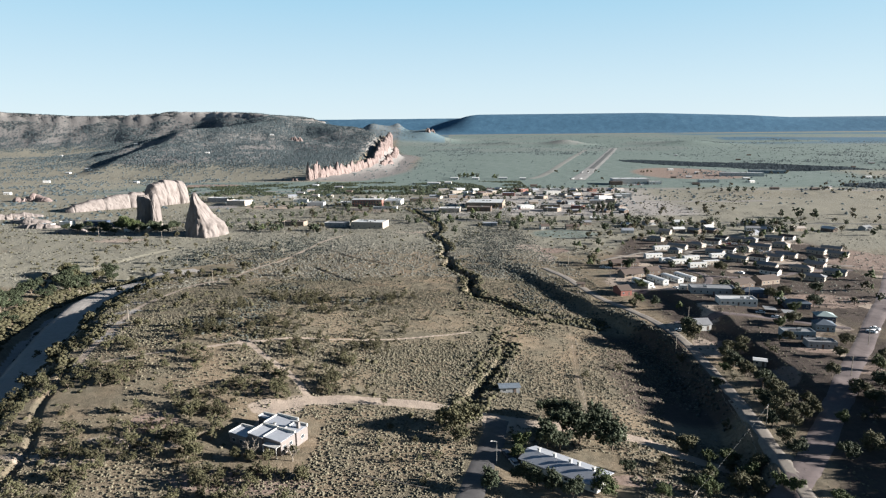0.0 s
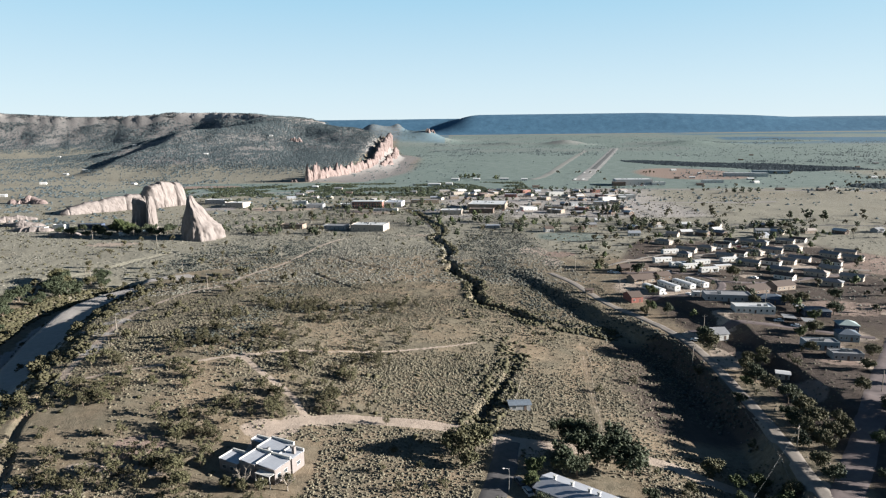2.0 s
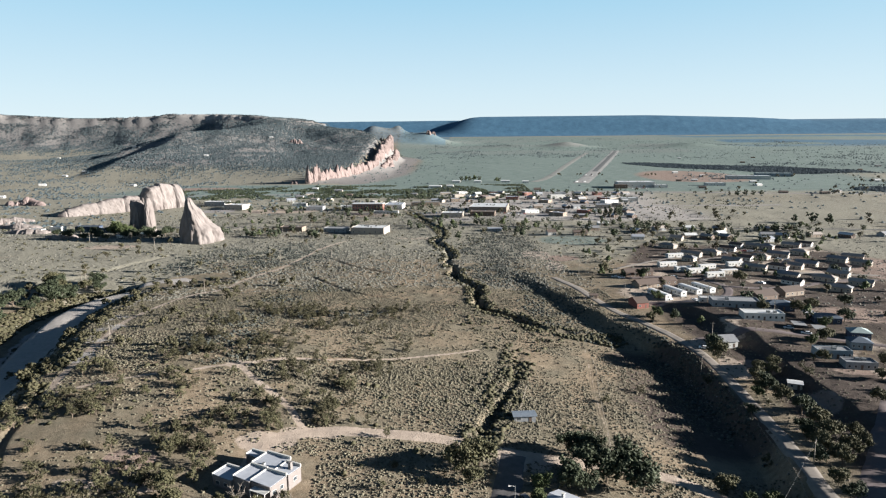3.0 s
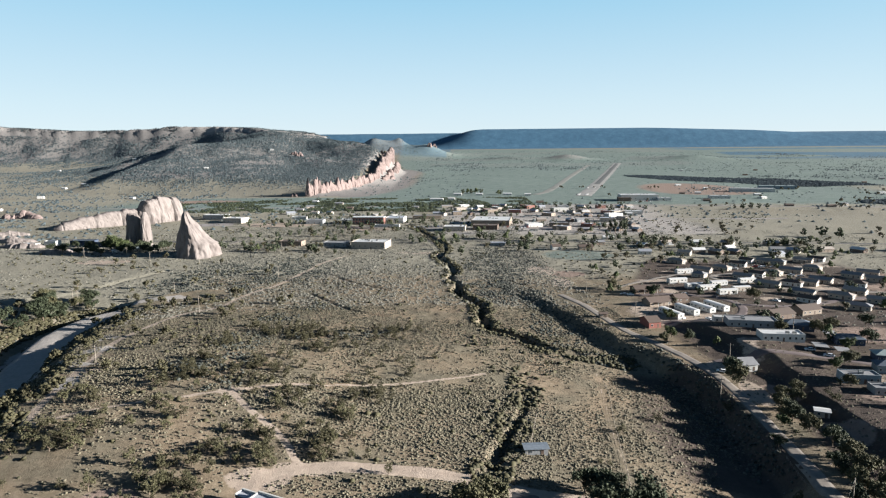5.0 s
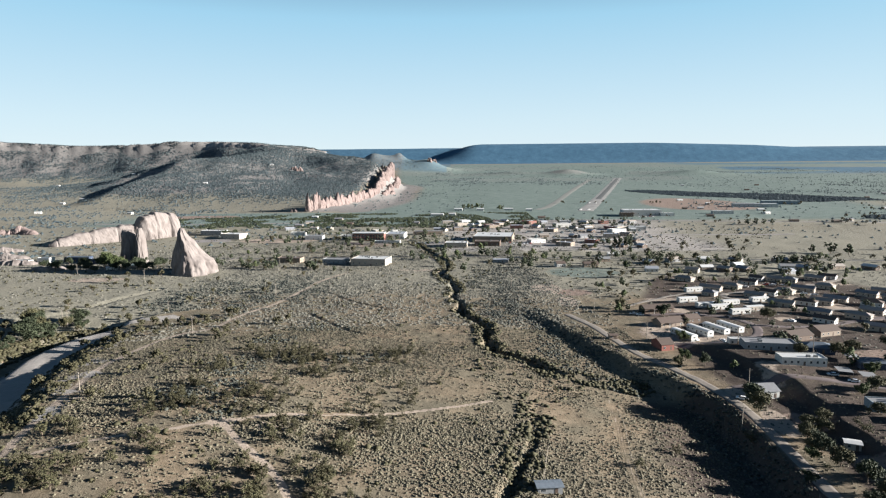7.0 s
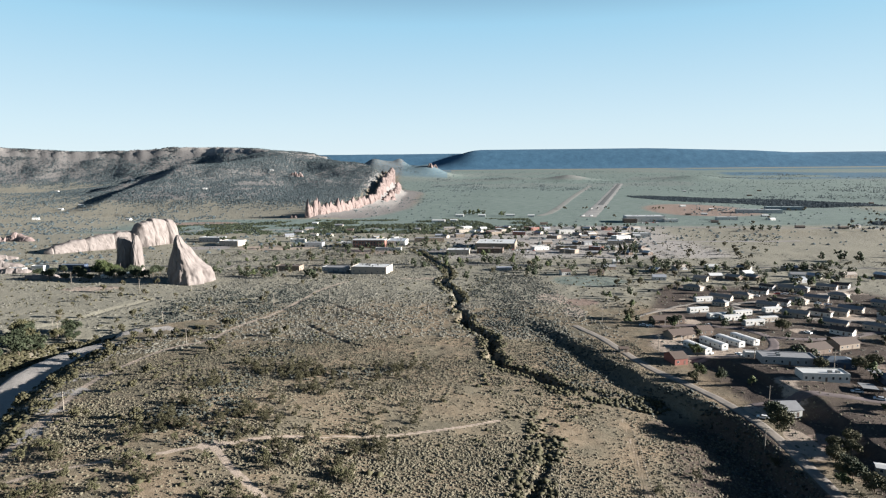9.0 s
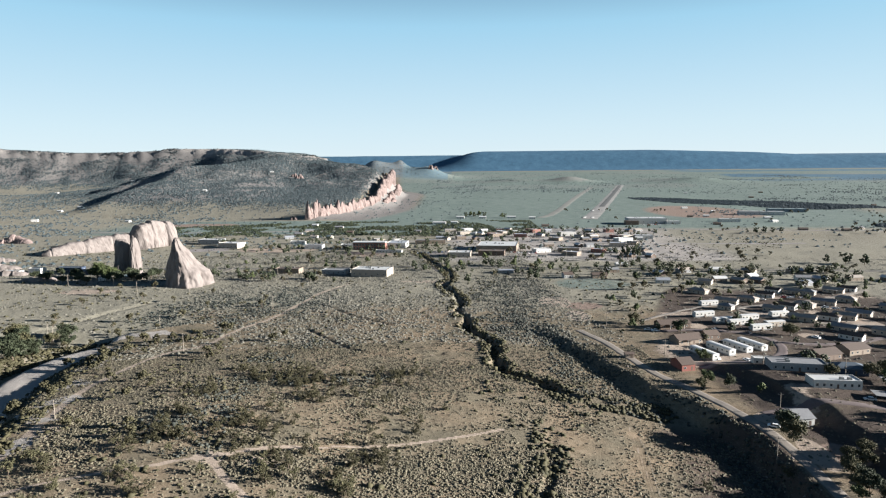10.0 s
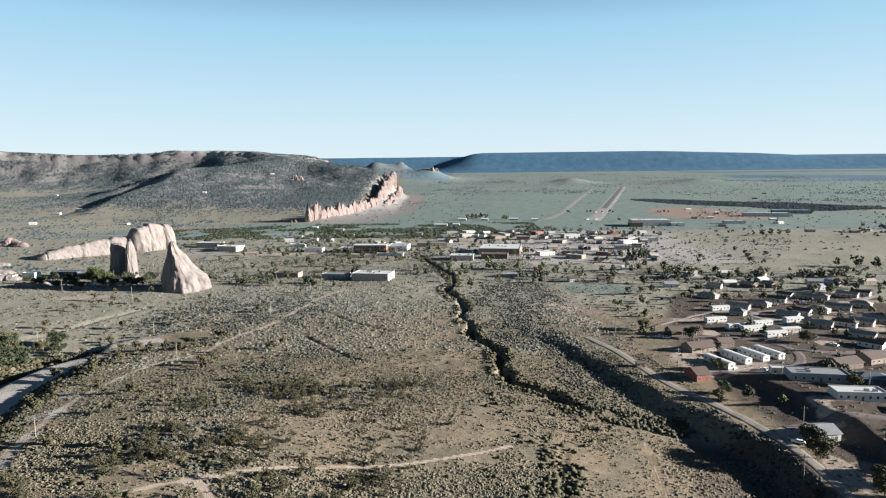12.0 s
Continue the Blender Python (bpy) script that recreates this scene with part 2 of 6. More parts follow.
def vnoise(x, y, size, shift=0.0):
    """Smooth lattice noise, 0 to 1, with cells of that size in metres."""
    u, v = np.asarray(x, float) / size + 37.3 * shift + 500, np.asarray(y, float) / size + 91.7 * shift + 500
    i, j = np.floor(u).astype(int), np.floor(v).astype(int)
    f, g = u - i, v - j
    f, g = f * f * (3 - 2 * f), g * g * (3 - 2 * g)
    i, j = i % 256, j % 256
    return (_lat[i, j] * (1 - f) + _lat[i + 1, j] * f) * (1 - g) + (_lat[i, j + 1] * (1 - f) + _lat[i + 1, j + 1] * f) * g


def fbm(x, y, size, shift=0.0, octaves=4):
    total, amp, norm = 0.0, 1.0, 0.0
    for k in range(octaves):
        total, norm = total + amp * (vnoise(x, y, size / 2 ** k, shift + k) - 0.5), norm + amp
        amp *= 0.5
    return total / norm


def step(a, b, v):
    t = np.clip((v - a) / (b - a), 0, 1)
    return t * t * (3 - 2 * t)


def away(x, y, line):
    """Distance to a polyline, and on which side (positive to its left)."""
    x, y = np.asarray(x, float), np.asarray(y, float)
    best, side = np.full(x.shape, 1e9), np.zeros(x.shape)
    for (ax, ay), (bx, by) in zip(line, line[1:]):
        ux, uy = bx - ax, by - ay
        k = np.clip(((x - ax) * ux + (y - ay) * uy) / (ux * ux + uy * uy), 0, 1)
        dx, dy = x - ax - k * ux, y - ay - k * uy
        d = np.hypot(dx, dy)
        near = d < best
        best = np.where(near, d, best)
        side = np.where(near, np.sign(ux * dy - uy * dx), side)
    return best, side


def smooth_line(line, rounds=2):
    for _ in range(rounds):
        out = [line[0]]
        for a, b in zip(line, line[1:]):
            out += [(a[0] * 0.75 + b[0] * 0.25, a[1] * 0.75 + b[1] * 0.25), (a[0] * 0.25 + b[0] * 0.75, a[1] * 0.25 + b[1] * 0.75)]
        line = out + [line[-1]]
    return line


WASH = smooth_line([(-95, 930), (-73, 860), (-50, 784), (-36, 735), (-29, 709), (-24, 672), (-33, 640), (-27, 616), (-17, 585), (-13, 556), (-17, 530), (-8, 500), (-10, 484), (-3, 466), (5, 452), (9, 433), (6, 416), (10, 398), (14, 384), (24, 380), (31, 374), (36, 362), (45, 355), (56, 352), (80, 346)], 1)
GULLY = smooth_line([(28, 322), (25, 300), (23, 281), (19, 266), (14, 250), (10, 233), (7, 222)], 1)
RIVER = smooth_line([(-160, 120), (-178, 185), (-190, 236), (-210, 284), (-229, 334), (-240, 380), (-244, 430), (-228, 450), (-190, 470)], 1)
CHANNEL = smooth_line([(-185, 120), (-200, 190), (-206, 236), (-230, 285), (-249, 332), (-262, 378), (-264, 412), (-258, 436), (-245, 448)], 1)
DITCH = smooth_line([(-125, 135), (-127, 154), (-129, 165), (-133, 177), (-144, 194), (-148, 206), (-151, 220), (-158, 236)], 1)
FISSURE = [(-330, 452), (-297, 480), (-280, 520), (-262, 556)]
ROAD_EDGE = smooth_line([(100, 150), (105, 176), (107, 192), (110, 208), (115, 242), (117, 268), (118, 297), (115, 321), (109, 342), (101, 362), (91, 379), (84, 399), (75, 439), (64, 470)], 1)
ROAD_TOWN = smooth_line([(80, 140), (96, 161), (107, 174), (123, 194), (149, 230), (175, 266), (202, 300), (226, 333), (261, 378), (310, 450)], 1)
BLUFF = smooth_line([(92, 140), (101, 165), (107, 200), (112, 242), (114, 275), (114, 300), (108, 326), (95, 350), (78, 380), (62, 425), (46, 470), (26, 497)], 1)
BERM = smooth_line([(116, 402), (122, 392), (131, 378), (139, 359), (144, 341), (146, 320), (144, 295), (146, 262), (148, 243), (150, 220)], 1)
DIRT_ROAD = smooth_line([(-63, 190), (-64, 206), (-54, 213), (-42, 217), (-25, 218), (-4, 218), (9, 212), (25, 210), (41, 209), (57, 208), (70, 204), (81, 195), (93, 189), (107, 186)], 1)
DRIVE = smooth_line([(-4, 120), (2, 140), (7, 156), (10, 172), (14, 189), (17, 210)], 1)
PATHS = [smooth_line(p, 1) for p in (
    [(-152, 229), (-161, 259), (-168, 291), (-182, 334), (-186, 379), (-181, 411), (-163, 426), (-162, 456), (-156, 478), (-146, 507), (-141, 556), (-138, 590), (-120, 640)],
    [(-154, 227), (-147, 232), (-137, 240), (-122, 248), (-105, 256), (-95, 262), (-88, 265), (-75, 274), (-55, 281), (-40, 285), (-24, 293), (-13, 299), (7, 313)],
    [(-93, 263), (-84, 252), (-78, 246), (-64, 233), (-55, 218)],
    [(-141, 556), (-118, 545), (-96, 512), (-84, 500), (-60, 482)],
    [(-115, 470), (-92, 440), (-75, 420), (-45, 405), (-22, 418)],
    [(62, 330), (58, 290), (55, 262), (53, 230), (50, 212)])]
# crests of the hills, with their heights: the capped rim, its shoulder falling to the hogback, the spur before it
RIM = [(-3300, 3360, 262), (-2700, 3320, 256), (-2493, 3300, 250), (-2309, 3310, 237), (-2156, 3290, 227), (-1880, 3310, 225), (-1696, 3290, 231), (-1573, 3300, 241), (-1331, 3290, 239), (-1116, 3200, 227), (-970, 3100, 208), (-800, 3050, 168), (-640, 3080, 110), (-480, 3120, 60)]
SHOULDER = [(-970, 3100, 208), (-906, 2900, 201), (-774, 2800, 182), (-650, 2700, 161), (-532, 2600, 149), (-421, 2500, 136), (-372, 2440, 120)]
SPUR = [(-774, 2800, 182), (-829, 2650, 171), (-874, 2500, 155), (-949, 2400, 143), (-1037, 2350, 139), (-1126, 2350, 118), (-1263, 2400, 86), (-1405, 2450, 46), (-1560, 2500, 20)]
RIDGE = [(-376, 1440, 4), (-357, 1480, 8), (-326, 1590, 9), (-303, 1700, 13), (-284, 1800, 24), (-287, 1950, 46), (-300, 2150, 68), (-299, 2350, 92), (-306, 2450, 104), (-360, 2560, 112)]
AIRFIELD = [(100, 1480), (245, 1450), (645, 2850)]
HOGBACK = [(-400, 1430), (-370, 1455), (-357, 1480), (-326, 1590), (-303, 1700), (-284, 1800), (-287, 1950), (-300, 2150), (-299, 2350), (-310, 2450), (-392, 2650), (-500, 3400)]
_hy, _hx = [p[1] for p in HOGBACK], [p[0] for p in HOGBACK]


def ridge(x, y, line):
    """Height of the nearest point of a crest, the distance to it and the side (positive to its left)."""
    x, y = np.asarray(x, float), np.asarray(y, float)
    best, top, side = np.full(x.shape, 1e9), np.zeros(x.shape), np.zeros(x.shape)
    for (ax, ay, ah), (bx, by, bh) in zip(line, line[1:]):
        ux, uy = bx - ax, by - ay
        k = np.clip(((x - ax) * ux + (y - ay) * uy) / (ux * ux + uy * uy), 0, 1)
        dx, dy = x - ax - k * ux, y - ay - k * uy
        d = np.hypot(dx, dy)
        near = d < best
        best, top, side = np.where(near, d, best), np.where(near, ah + k * (bh - ah), top), np.where(near, np.sign(ux * dy - uy * dx), side)
    return top, best, side


def hills(x, y):
    """Wooded hills on the near side of the capped rim, cut by gullies."""
    x, y = np.asarray(x, float), np.asarray(y, float)
    out = np.zeros(x.shape)
    pick = (y > 1380) & (x < 50) & (y < 4400)
    if not pick.any():
        return out
    x, y = x[pick], y[pick]
    gul = np.abs(fbm(x, y, 300, 11, 4)) * 2.4
    rough = fbm(x, y, 95, 15, 4)
    h, d, side = ridge(x, y, RIM)
    d = np.maximum(0, d + 26 * (vnoise(x, y, 120, 17) - 0.5) * step(0, 60, d))
    steep = np.interp(x, [-1500, -1200], [0.40, 0.04])
    front = (h - 14 * step(4, 22, d)) * (steep * np.exp(-d / 120) + (1 - steep) * np.exp(-(d / 420) ** 1.3))
    z = np.where(side < 0, front, (h - 0.02 * d) * (1 - step(300, 900, d)))
    gone = d
    h, d, side = ridge(x, y, SHOULDER)
    z, gone = np.maximum(z, h * np.exp(-(d / 560) ** 1.3) * np.where(side > 0, np.exp(-d / 300), 1)), np.minimum(gone, d)
    h, d, side = ridge(x, y, SPUR)
    z, gone = np.maximum(z, h * np.where(side > 0, np.exp(-(d / np.interp(h, [60, 120, 150], [190, 330, 620])) ** 1.35), np.exp(-(d / np.interp(h, [60, 120, 150], [190, 380, 420])) ** 1.35))), np.minimum(gone, d)
    tall = step(15, 110, z)
    z = z + tall * step(10, 160, gone) * (rough * 13 - 12 * step(0.1, 0.9, 1 - gul) * step(30, 260, gone) + 3)
    z = z + (vnoise(x, y, 60, 24) - 0.5) * 5 * tall
    z = z * step(1440, 1760, y + 0.35 * np.clip(x + 520, -400, 400)) * step(-50, 60, np.interp(y, _hy, _hx) - x)
    h, d, side = ridge(x, y, RIDGE)
    d = np.maximum(0, d + 9 * (vnoise(x, y, 26, 29) - 0.5))
    fin = h * np.where(side > 0, np.exp(-d / 70), 0.45 * np.exp(-d / 14) + 0.55 * np.exp(-(d / 62) ** 1.4)) * step(1430, 1480, y)
    fin = fin + np.minimum(h, 30) * 0.28 * fbm(x, y, 36, 41, 3) * np.exp(-d / 60)
    out[pick] = np.maximum(fin, z * (1 - step(3900, 4300, y))) * (1 - step(-150, 40, x))
    return out


def land(x, y):
    """Height of the ground."""
    x, y = np.asarray(x, float), np.asarray(y, float)
    s = np.clip((y - 1500) / 1500, 0, 3)
    z = 40 * s ** 1.25 + 24 * step(3100, 4350, y)
    z = z + 11 * np.exp(-((x + 135) / 95) ** 2 - ((y - 265) / 95) ** 2) - 6 * np.exp(-((x - 120) / 110) ** 2 - ((y - 270) / 85) ** 2)
    far = step(900, 1600, y)
    z = z + fbm(x, y, 60, 1) * 2.2 * step(60, 300, y) * (1 - far) + fbm(x, y, 9, 5, 3) * 0.7 + fbm(x, y, 420, 3) * 9 * step(700, 1500, np.hypot(x, y)) * (1 - step(3600, 4200, y)) * step(120, 320, away(x, y, AIRFIELD)[0])
    # bluff beside the edge road, falling to the field
    d, side = away(x, y, BLUFF)
    inside = step(145, 180, y) * np.interp(y, [330, 370, 420, 460, 500], [1, 0.75, 0.55, 0.4, 0])
    d = np.maximum(0, d + 4 * (vnoise(x, y, 16, 33) - 0.4))
    z = z - inside * np.where(side > 0, step(0, 9, d) * np.interp(y, [170, 200, 330, 360], [5.5, 8, 8, 5.5]) * np.exp(-np.maximum(0, d - 14) / 42), 0)
    # bank below the yards
    d, side = away(x, y, BERM)
    d = np.where(side > 0, d, -d) + 5 * (vnoise(x, y, 13, 39) - 0.5)
    z = z + 3.6 * step(-4, 3, d) * np.exp(-np.maximum(0, d - 12) / 60) * step(225, 250, y) * (1 - step(385, 405, y))
    # washes and the river
    d, _ = away(x, y, WASH)
    w = 3.4 + 2.2 * (vnoise(x, y, 14, 9) - 0.5) * 2
    d = np.maximum(0, d + 4.5 * (vnoise(x, y, 7, 34) - 0.5))
    z = z - (3.4 * step(345, 380, y) + 0.3) * (1 - step(w * 0.45, w * 1.15, d)) * (1 - step(820, 930, y))
    d, _ = away(x, y, GULLY)
    d = np.maximum(0, d + 3.0 * (vnoise(x, y, 5, 35) - 0.5))
    z = z - np.interp(y, [242, 265, 290], [2.2, 1.3, 0.7]) * (1 - step(0.6, np.interp(y, [240, 265], [4.0, 2.0]), d)) * step(216, 232, y) * (1 - step(285, 325, y) * 0.8)
    d, _ = away(x, y, RIVER)
    z = z - np.interp(y, [300, 370], [8.0, 4.0]) * (1 - step(425, 475, y)) * (1 - step(10, 30, d + 6 * (vnoise(x, y, 22, 4) - 0.5)))
    d, side = away(x, y, CHANNEL)
    z = z - 3.0 * (1 - step(6, 16, d)) * (1 - step(415, 455, y)) - np.where(side > 0, 7.5 * np.exp(-d / 90), 7.5 * (1 - step(0, 14, d))) * step(90, 160, y) * (1 - step(440, 560, y))
    for crack in (PATHS[3], PATHS[4]):
        z = z - 1.0 * (1 - step(0.5, 1.9, away(x, y, crack)[0]))
    d, _ = away(x, y, FISSURE)
    z = z - 1.6 * (1 - step(0.6, 2.6, d))
    d, _ = away(x, y, DITCH)
    z = z - 1.0 * (1 - step(0.6, 2.2, d))
    # hogback and hills
    up = hills(x, y)
    z = np.where(up > 0.5, np.maximum(z, up), z)
    # mesas and knolls at the end of the valley
    yb = 4440 + 6 * (vnoise(x, 0 * y, 500, 6) - 0.5)
    z = z + np.interp(x, [1400, 2030, 2450], [130, 110, 86]) * step(0, 260, y - yb) * step(-430, 30, x - 0.10 * (y - 4440))
    back = 238 * step(4380, 4820, y) * (1 - step(-60, 260, x))
    z = np.where(y > 4300, np.maximum(z, back), z)
    for kx, ky, rad, h in ((-480, 3680, 250, 88), (-566, 3650, 62, 40), (-412, 3690, 34, 30), (-235, 3620, 90, 45), (505, 3350, 105, 30), (1130, 3300, 170, 24), (240, 3400, 150, 14), (1480, 1960, 150, 26)):
        z = z + h * np.exp(-(((x - kx) / rad) ** 2 + ((y - ky) / (rad * 0.8)) ** 2) ** 0.8)
    return np.where((y > 3500) & (x < -520), np.minimum(z, 246 + 4 * vnoise(x, y, 300, 25)), z)


def cover(x, y):
    """Masks of what covers the ground."""
    track = np.zeros(x.shape)
    for k, p in enumerate(PATHS):
        d, _ = away(x, y, p)
        wide = (1.2, 0.8, 1.0, 0.6, 0.6, 0.3)[k] * (0.7 + 0.7 * vnoise(x, y, 17, k))
        track = np.maximum(track, (1 - step(wide * 0.7, wide * 1.8, d)) * (0.95, 0.85, 0.7, 0.6, 0.6, 0.5)[k])
    d, _ = away(x, y, DIRT_ROAD)
    track = np.maximum(track, 1 - step(2.4, 4.2, d))
    for cx, cy, rx, ry in ((-63, 206, 11, 7), (-50, 214, 12, 4), (-160, 276, 6, 10), (-120, 168, 20, 3.5), (-100, 178, 18, 3), (20, 205, 10, 6), (-75, 262, 8, 4), (-92, 262, 6, 5), (-345, 600, 30, 14),
                           (125, 300, 6, 14), (122, 330, 8, 8), (-50, 655, 26, 8), (-270, 905, 60, 30), (60, 560, 14, 24), (70, 510, 9, 20)):
        track = np.maximum(track, (1 - step(0.7, 1.15, np.hypot((x - cx) / rx, (y - cy) / ry))) * 0.8)
    town = (step(740, 820, y) * (1 - step(1180, 1320, y)) * step(-120, -20, x - 0.02 * y) * (1 - step(250, 420, x)))
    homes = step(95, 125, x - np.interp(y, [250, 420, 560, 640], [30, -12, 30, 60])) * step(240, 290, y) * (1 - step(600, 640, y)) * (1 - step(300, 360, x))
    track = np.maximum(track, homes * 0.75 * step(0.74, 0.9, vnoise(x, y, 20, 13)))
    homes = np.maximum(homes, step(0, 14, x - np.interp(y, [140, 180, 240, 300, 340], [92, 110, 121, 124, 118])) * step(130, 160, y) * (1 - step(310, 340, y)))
    # field below the bluff: brown soil plus bluff shade put into the colour
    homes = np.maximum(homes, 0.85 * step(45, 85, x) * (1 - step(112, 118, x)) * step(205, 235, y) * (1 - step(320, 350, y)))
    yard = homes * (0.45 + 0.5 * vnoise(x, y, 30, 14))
    d, _ = away(x, y, RIVER)
    sand = (1 - step(14, 24, d + 10 * (vnoise(x, y, 14, 38) - 0.5))) * 0.95 * (1 - step(425, 445, y))
    sand = sand * (away(x, y, CHANNEL)[1] <= 0)
    for cx, cy, rx, ry in ((-180, 300, 9, 5), (-163, 268, 7, 7), (-176, 292, 12, 4), (-182, 318, 10, 9), (-200, 345, 14, 16), (-214, 385, 14, 18)):
        sand = np.maximum(sand, (1 - step(0.6, 1.2, np.hypot((x - cx) / rx, (y - cy) / ry) + 0.9 * (vnoise(x, y, 6, 36) - 0.5))) * 0.8)
    sand = np.maximum(sand, 0.75 * (1 - step(2, 9, away(x, y, [(-256, 425), (-244, 450), (-226, 459), (-205, 462)])[0] + 16 * (vnoise(x, y, 5, 37) - 0.45))))
    sand = np.maximum(sand, town * (0.52 + 0.30 * vnoise(x, y, 55, 3)))
    d = np.interp(y, _hy, _hx) - x
    # runs over the whole far plain, carrying the hazy tint with it
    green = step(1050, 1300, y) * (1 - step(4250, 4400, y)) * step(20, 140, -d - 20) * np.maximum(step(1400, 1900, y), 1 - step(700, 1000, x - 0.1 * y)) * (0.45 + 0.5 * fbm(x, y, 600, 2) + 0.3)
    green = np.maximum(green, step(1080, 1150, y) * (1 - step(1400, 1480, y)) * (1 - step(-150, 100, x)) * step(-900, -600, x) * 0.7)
    green = np.maximum(green, 0.55 * (1 - step(0.6, 1.1, np.hypot((x - 105) / 45, (y - 640) / 40))))
    red = np.zeros(x.shape)
    for cx, cy, rx, ry in ((560, 1640, 150, 250), (-570, 1330, 110, 60), (135, 300, 14, 10), (142, 262, 10, 12), (175, 288, 14, 6), (220, 370, 30, 20), (-137, 850, 40, 26), (60, 172, 14, 5), (-60, 160, 26, 7), (-100, 190, 10, 8), (80, 545, 18, 16), (190, 262, 24, 8), (320, 500, 40, 60)):
        red = np.maximum(red, (1 - step(0.6, 1.15, np.hypot((x - cx) / rx, (y - cy) / ry))) * 0.75)
    hz = hills(x, y)
    hillz = step(8, 40, hz - 40 * np.clip((y - 1500) / 1500, 0, 3) ** 1.25) * step(0, 60, d)
    far_bands = step(2450, 2900, y) * (x > -200) * step(0.42, 0.62, 0.6 * vnoise(x * 0.22, y, 150, 71) + 0.4 * vnoise(x, y, 210, 72)) * 0.8
    far_bands = np.maximum(far_bands, 1 - step(0.7, 1.1, np.hypot((x - 505) / 120, (y - 3340) / 90)))
    far_bands = np.maximum(far_bands, step(3100, 3350, y) * (x < -100) * 0.8)
    forest = far_bands * 0.5 + hillz * (0.75 + 0.5 * (vnoise(x, y, 170, 12) - 0.5))
    _, rd, rside = ridge(x, y, RIM)
    rd = np.where(rside < 0, rd, -rd)
    patchy = step(0.42, 0.6, vnoise(x, y, 170, 23))
    cap = np.exp(-((rd - 8) / 26) ** 2) * (0.35 + 0.6 * patchy) * (x < -960)
    sand = np.maximum(sand, cap * 0.8)
    sand = np.maximum(sand, 0.55 * (rd < 0) * (rd > -400) * (x < -960) * (vnoise(x, y, 60, 24) > 0.45))
    h, gd, gside = ridge(x, y, RIDGE)
    forest = np.maximum(forest, 0.75 * (1 - step(60, 190, gd)) * (gside <= 0) * (y > 1450) * (y < 2700))
    track = np.maximum(track, (1 - step(5, 16, away(x, y, [(-949, 2398), (-874, 2497), (-829, 2646), (-774, 2795)])[0])) * 0.8)
    # haze tint: full on the mesas, broken on the far plain and knolls
    haze_blue = np.maximum(np.maximum(step(4330, 4480, y), 0.55 * step(2900, 3500, y) * step(900, 1500, x) * step(0.4, 0.6, vnoise(x * 0.3, y, 160, 73))), 0.46 * step(3300, 3500, y) * (x < -130) * (x > -800))
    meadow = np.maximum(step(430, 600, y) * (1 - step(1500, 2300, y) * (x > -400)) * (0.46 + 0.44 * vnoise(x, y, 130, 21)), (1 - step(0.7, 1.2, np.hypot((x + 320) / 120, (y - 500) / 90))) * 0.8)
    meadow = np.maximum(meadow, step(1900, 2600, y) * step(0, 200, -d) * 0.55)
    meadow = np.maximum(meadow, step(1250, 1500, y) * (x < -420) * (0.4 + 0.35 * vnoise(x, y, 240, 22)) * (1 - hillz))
    return np.stack([track, sand, np.clip(green, 0, 1), 1 - red], -1), np.stack([np.clip(forest, 0, 1), meadow, haze_blue, 1 - yard], -1)


def grid_mesh(name, verts, rows, cols, wrap=False):
    """A sheet of quads over rows x cols points."""
    idx = np.arange(rows * cols).reshape(rows, cols)
    if wrap:
        idx = np.concatenate([idx, idx[:, :1]], 1)
    q = np.stack([idx[:-1, :-1], idx[:-1, 1:], idx[1:, 1:], idx[1:, :-1]], -1).reshape(-1, 4)
    me = bpy.data.meshes.new(name)
    me.vertices.add(len(verts))
    me.vertices.foreach_set("co", np.asarray(verts, np.float32).ravel())
    me.loops.add(q.size)
    me.loops.foreach_set("vertex_index", q.astype(np.int32).ravel())
    me.polygons.add(len(q))
    me.polygons.foreach_set("loop_start", np.arange(0, q.size, 4, dtype=np.int32))
    me.polygons.foreach_set("use_smooth", np.ones(len(q), bool))
    me.update(calc_edges=True)
    return me


def build_ground():
    ang = np.concatenate([np.radians(np.linspace(46, 134, 500)), np.radians(np.linspace(134, 406, 100))[1:-1]])
    rad = np.concatenate([np.geomspace(0.3, 130, 30)[:-1], np.geomspace(130, 650, 300)[:-1], np.geomspace(650, 6200, 190)])
    R, A = np.meshgrid(rad, ang, indexing="ij")
    X, Y = R * np.cos(A), R * np.sin(A)
    Z = land(X, Y)
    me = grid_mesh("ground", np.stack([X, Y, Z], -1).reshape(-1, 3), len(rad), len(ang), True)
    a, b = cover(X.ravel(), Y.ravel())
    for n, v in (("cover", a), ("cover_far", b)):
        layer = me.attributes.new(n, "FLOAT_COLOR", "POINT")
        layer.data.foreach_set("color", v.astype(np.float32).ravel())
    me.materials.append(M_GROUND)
    me.flip_normals()
    return tagged(new("ground", me), "dry rangeland with sagebrush soil, tracks and washes", "ground", kind="structure")


build_ground()


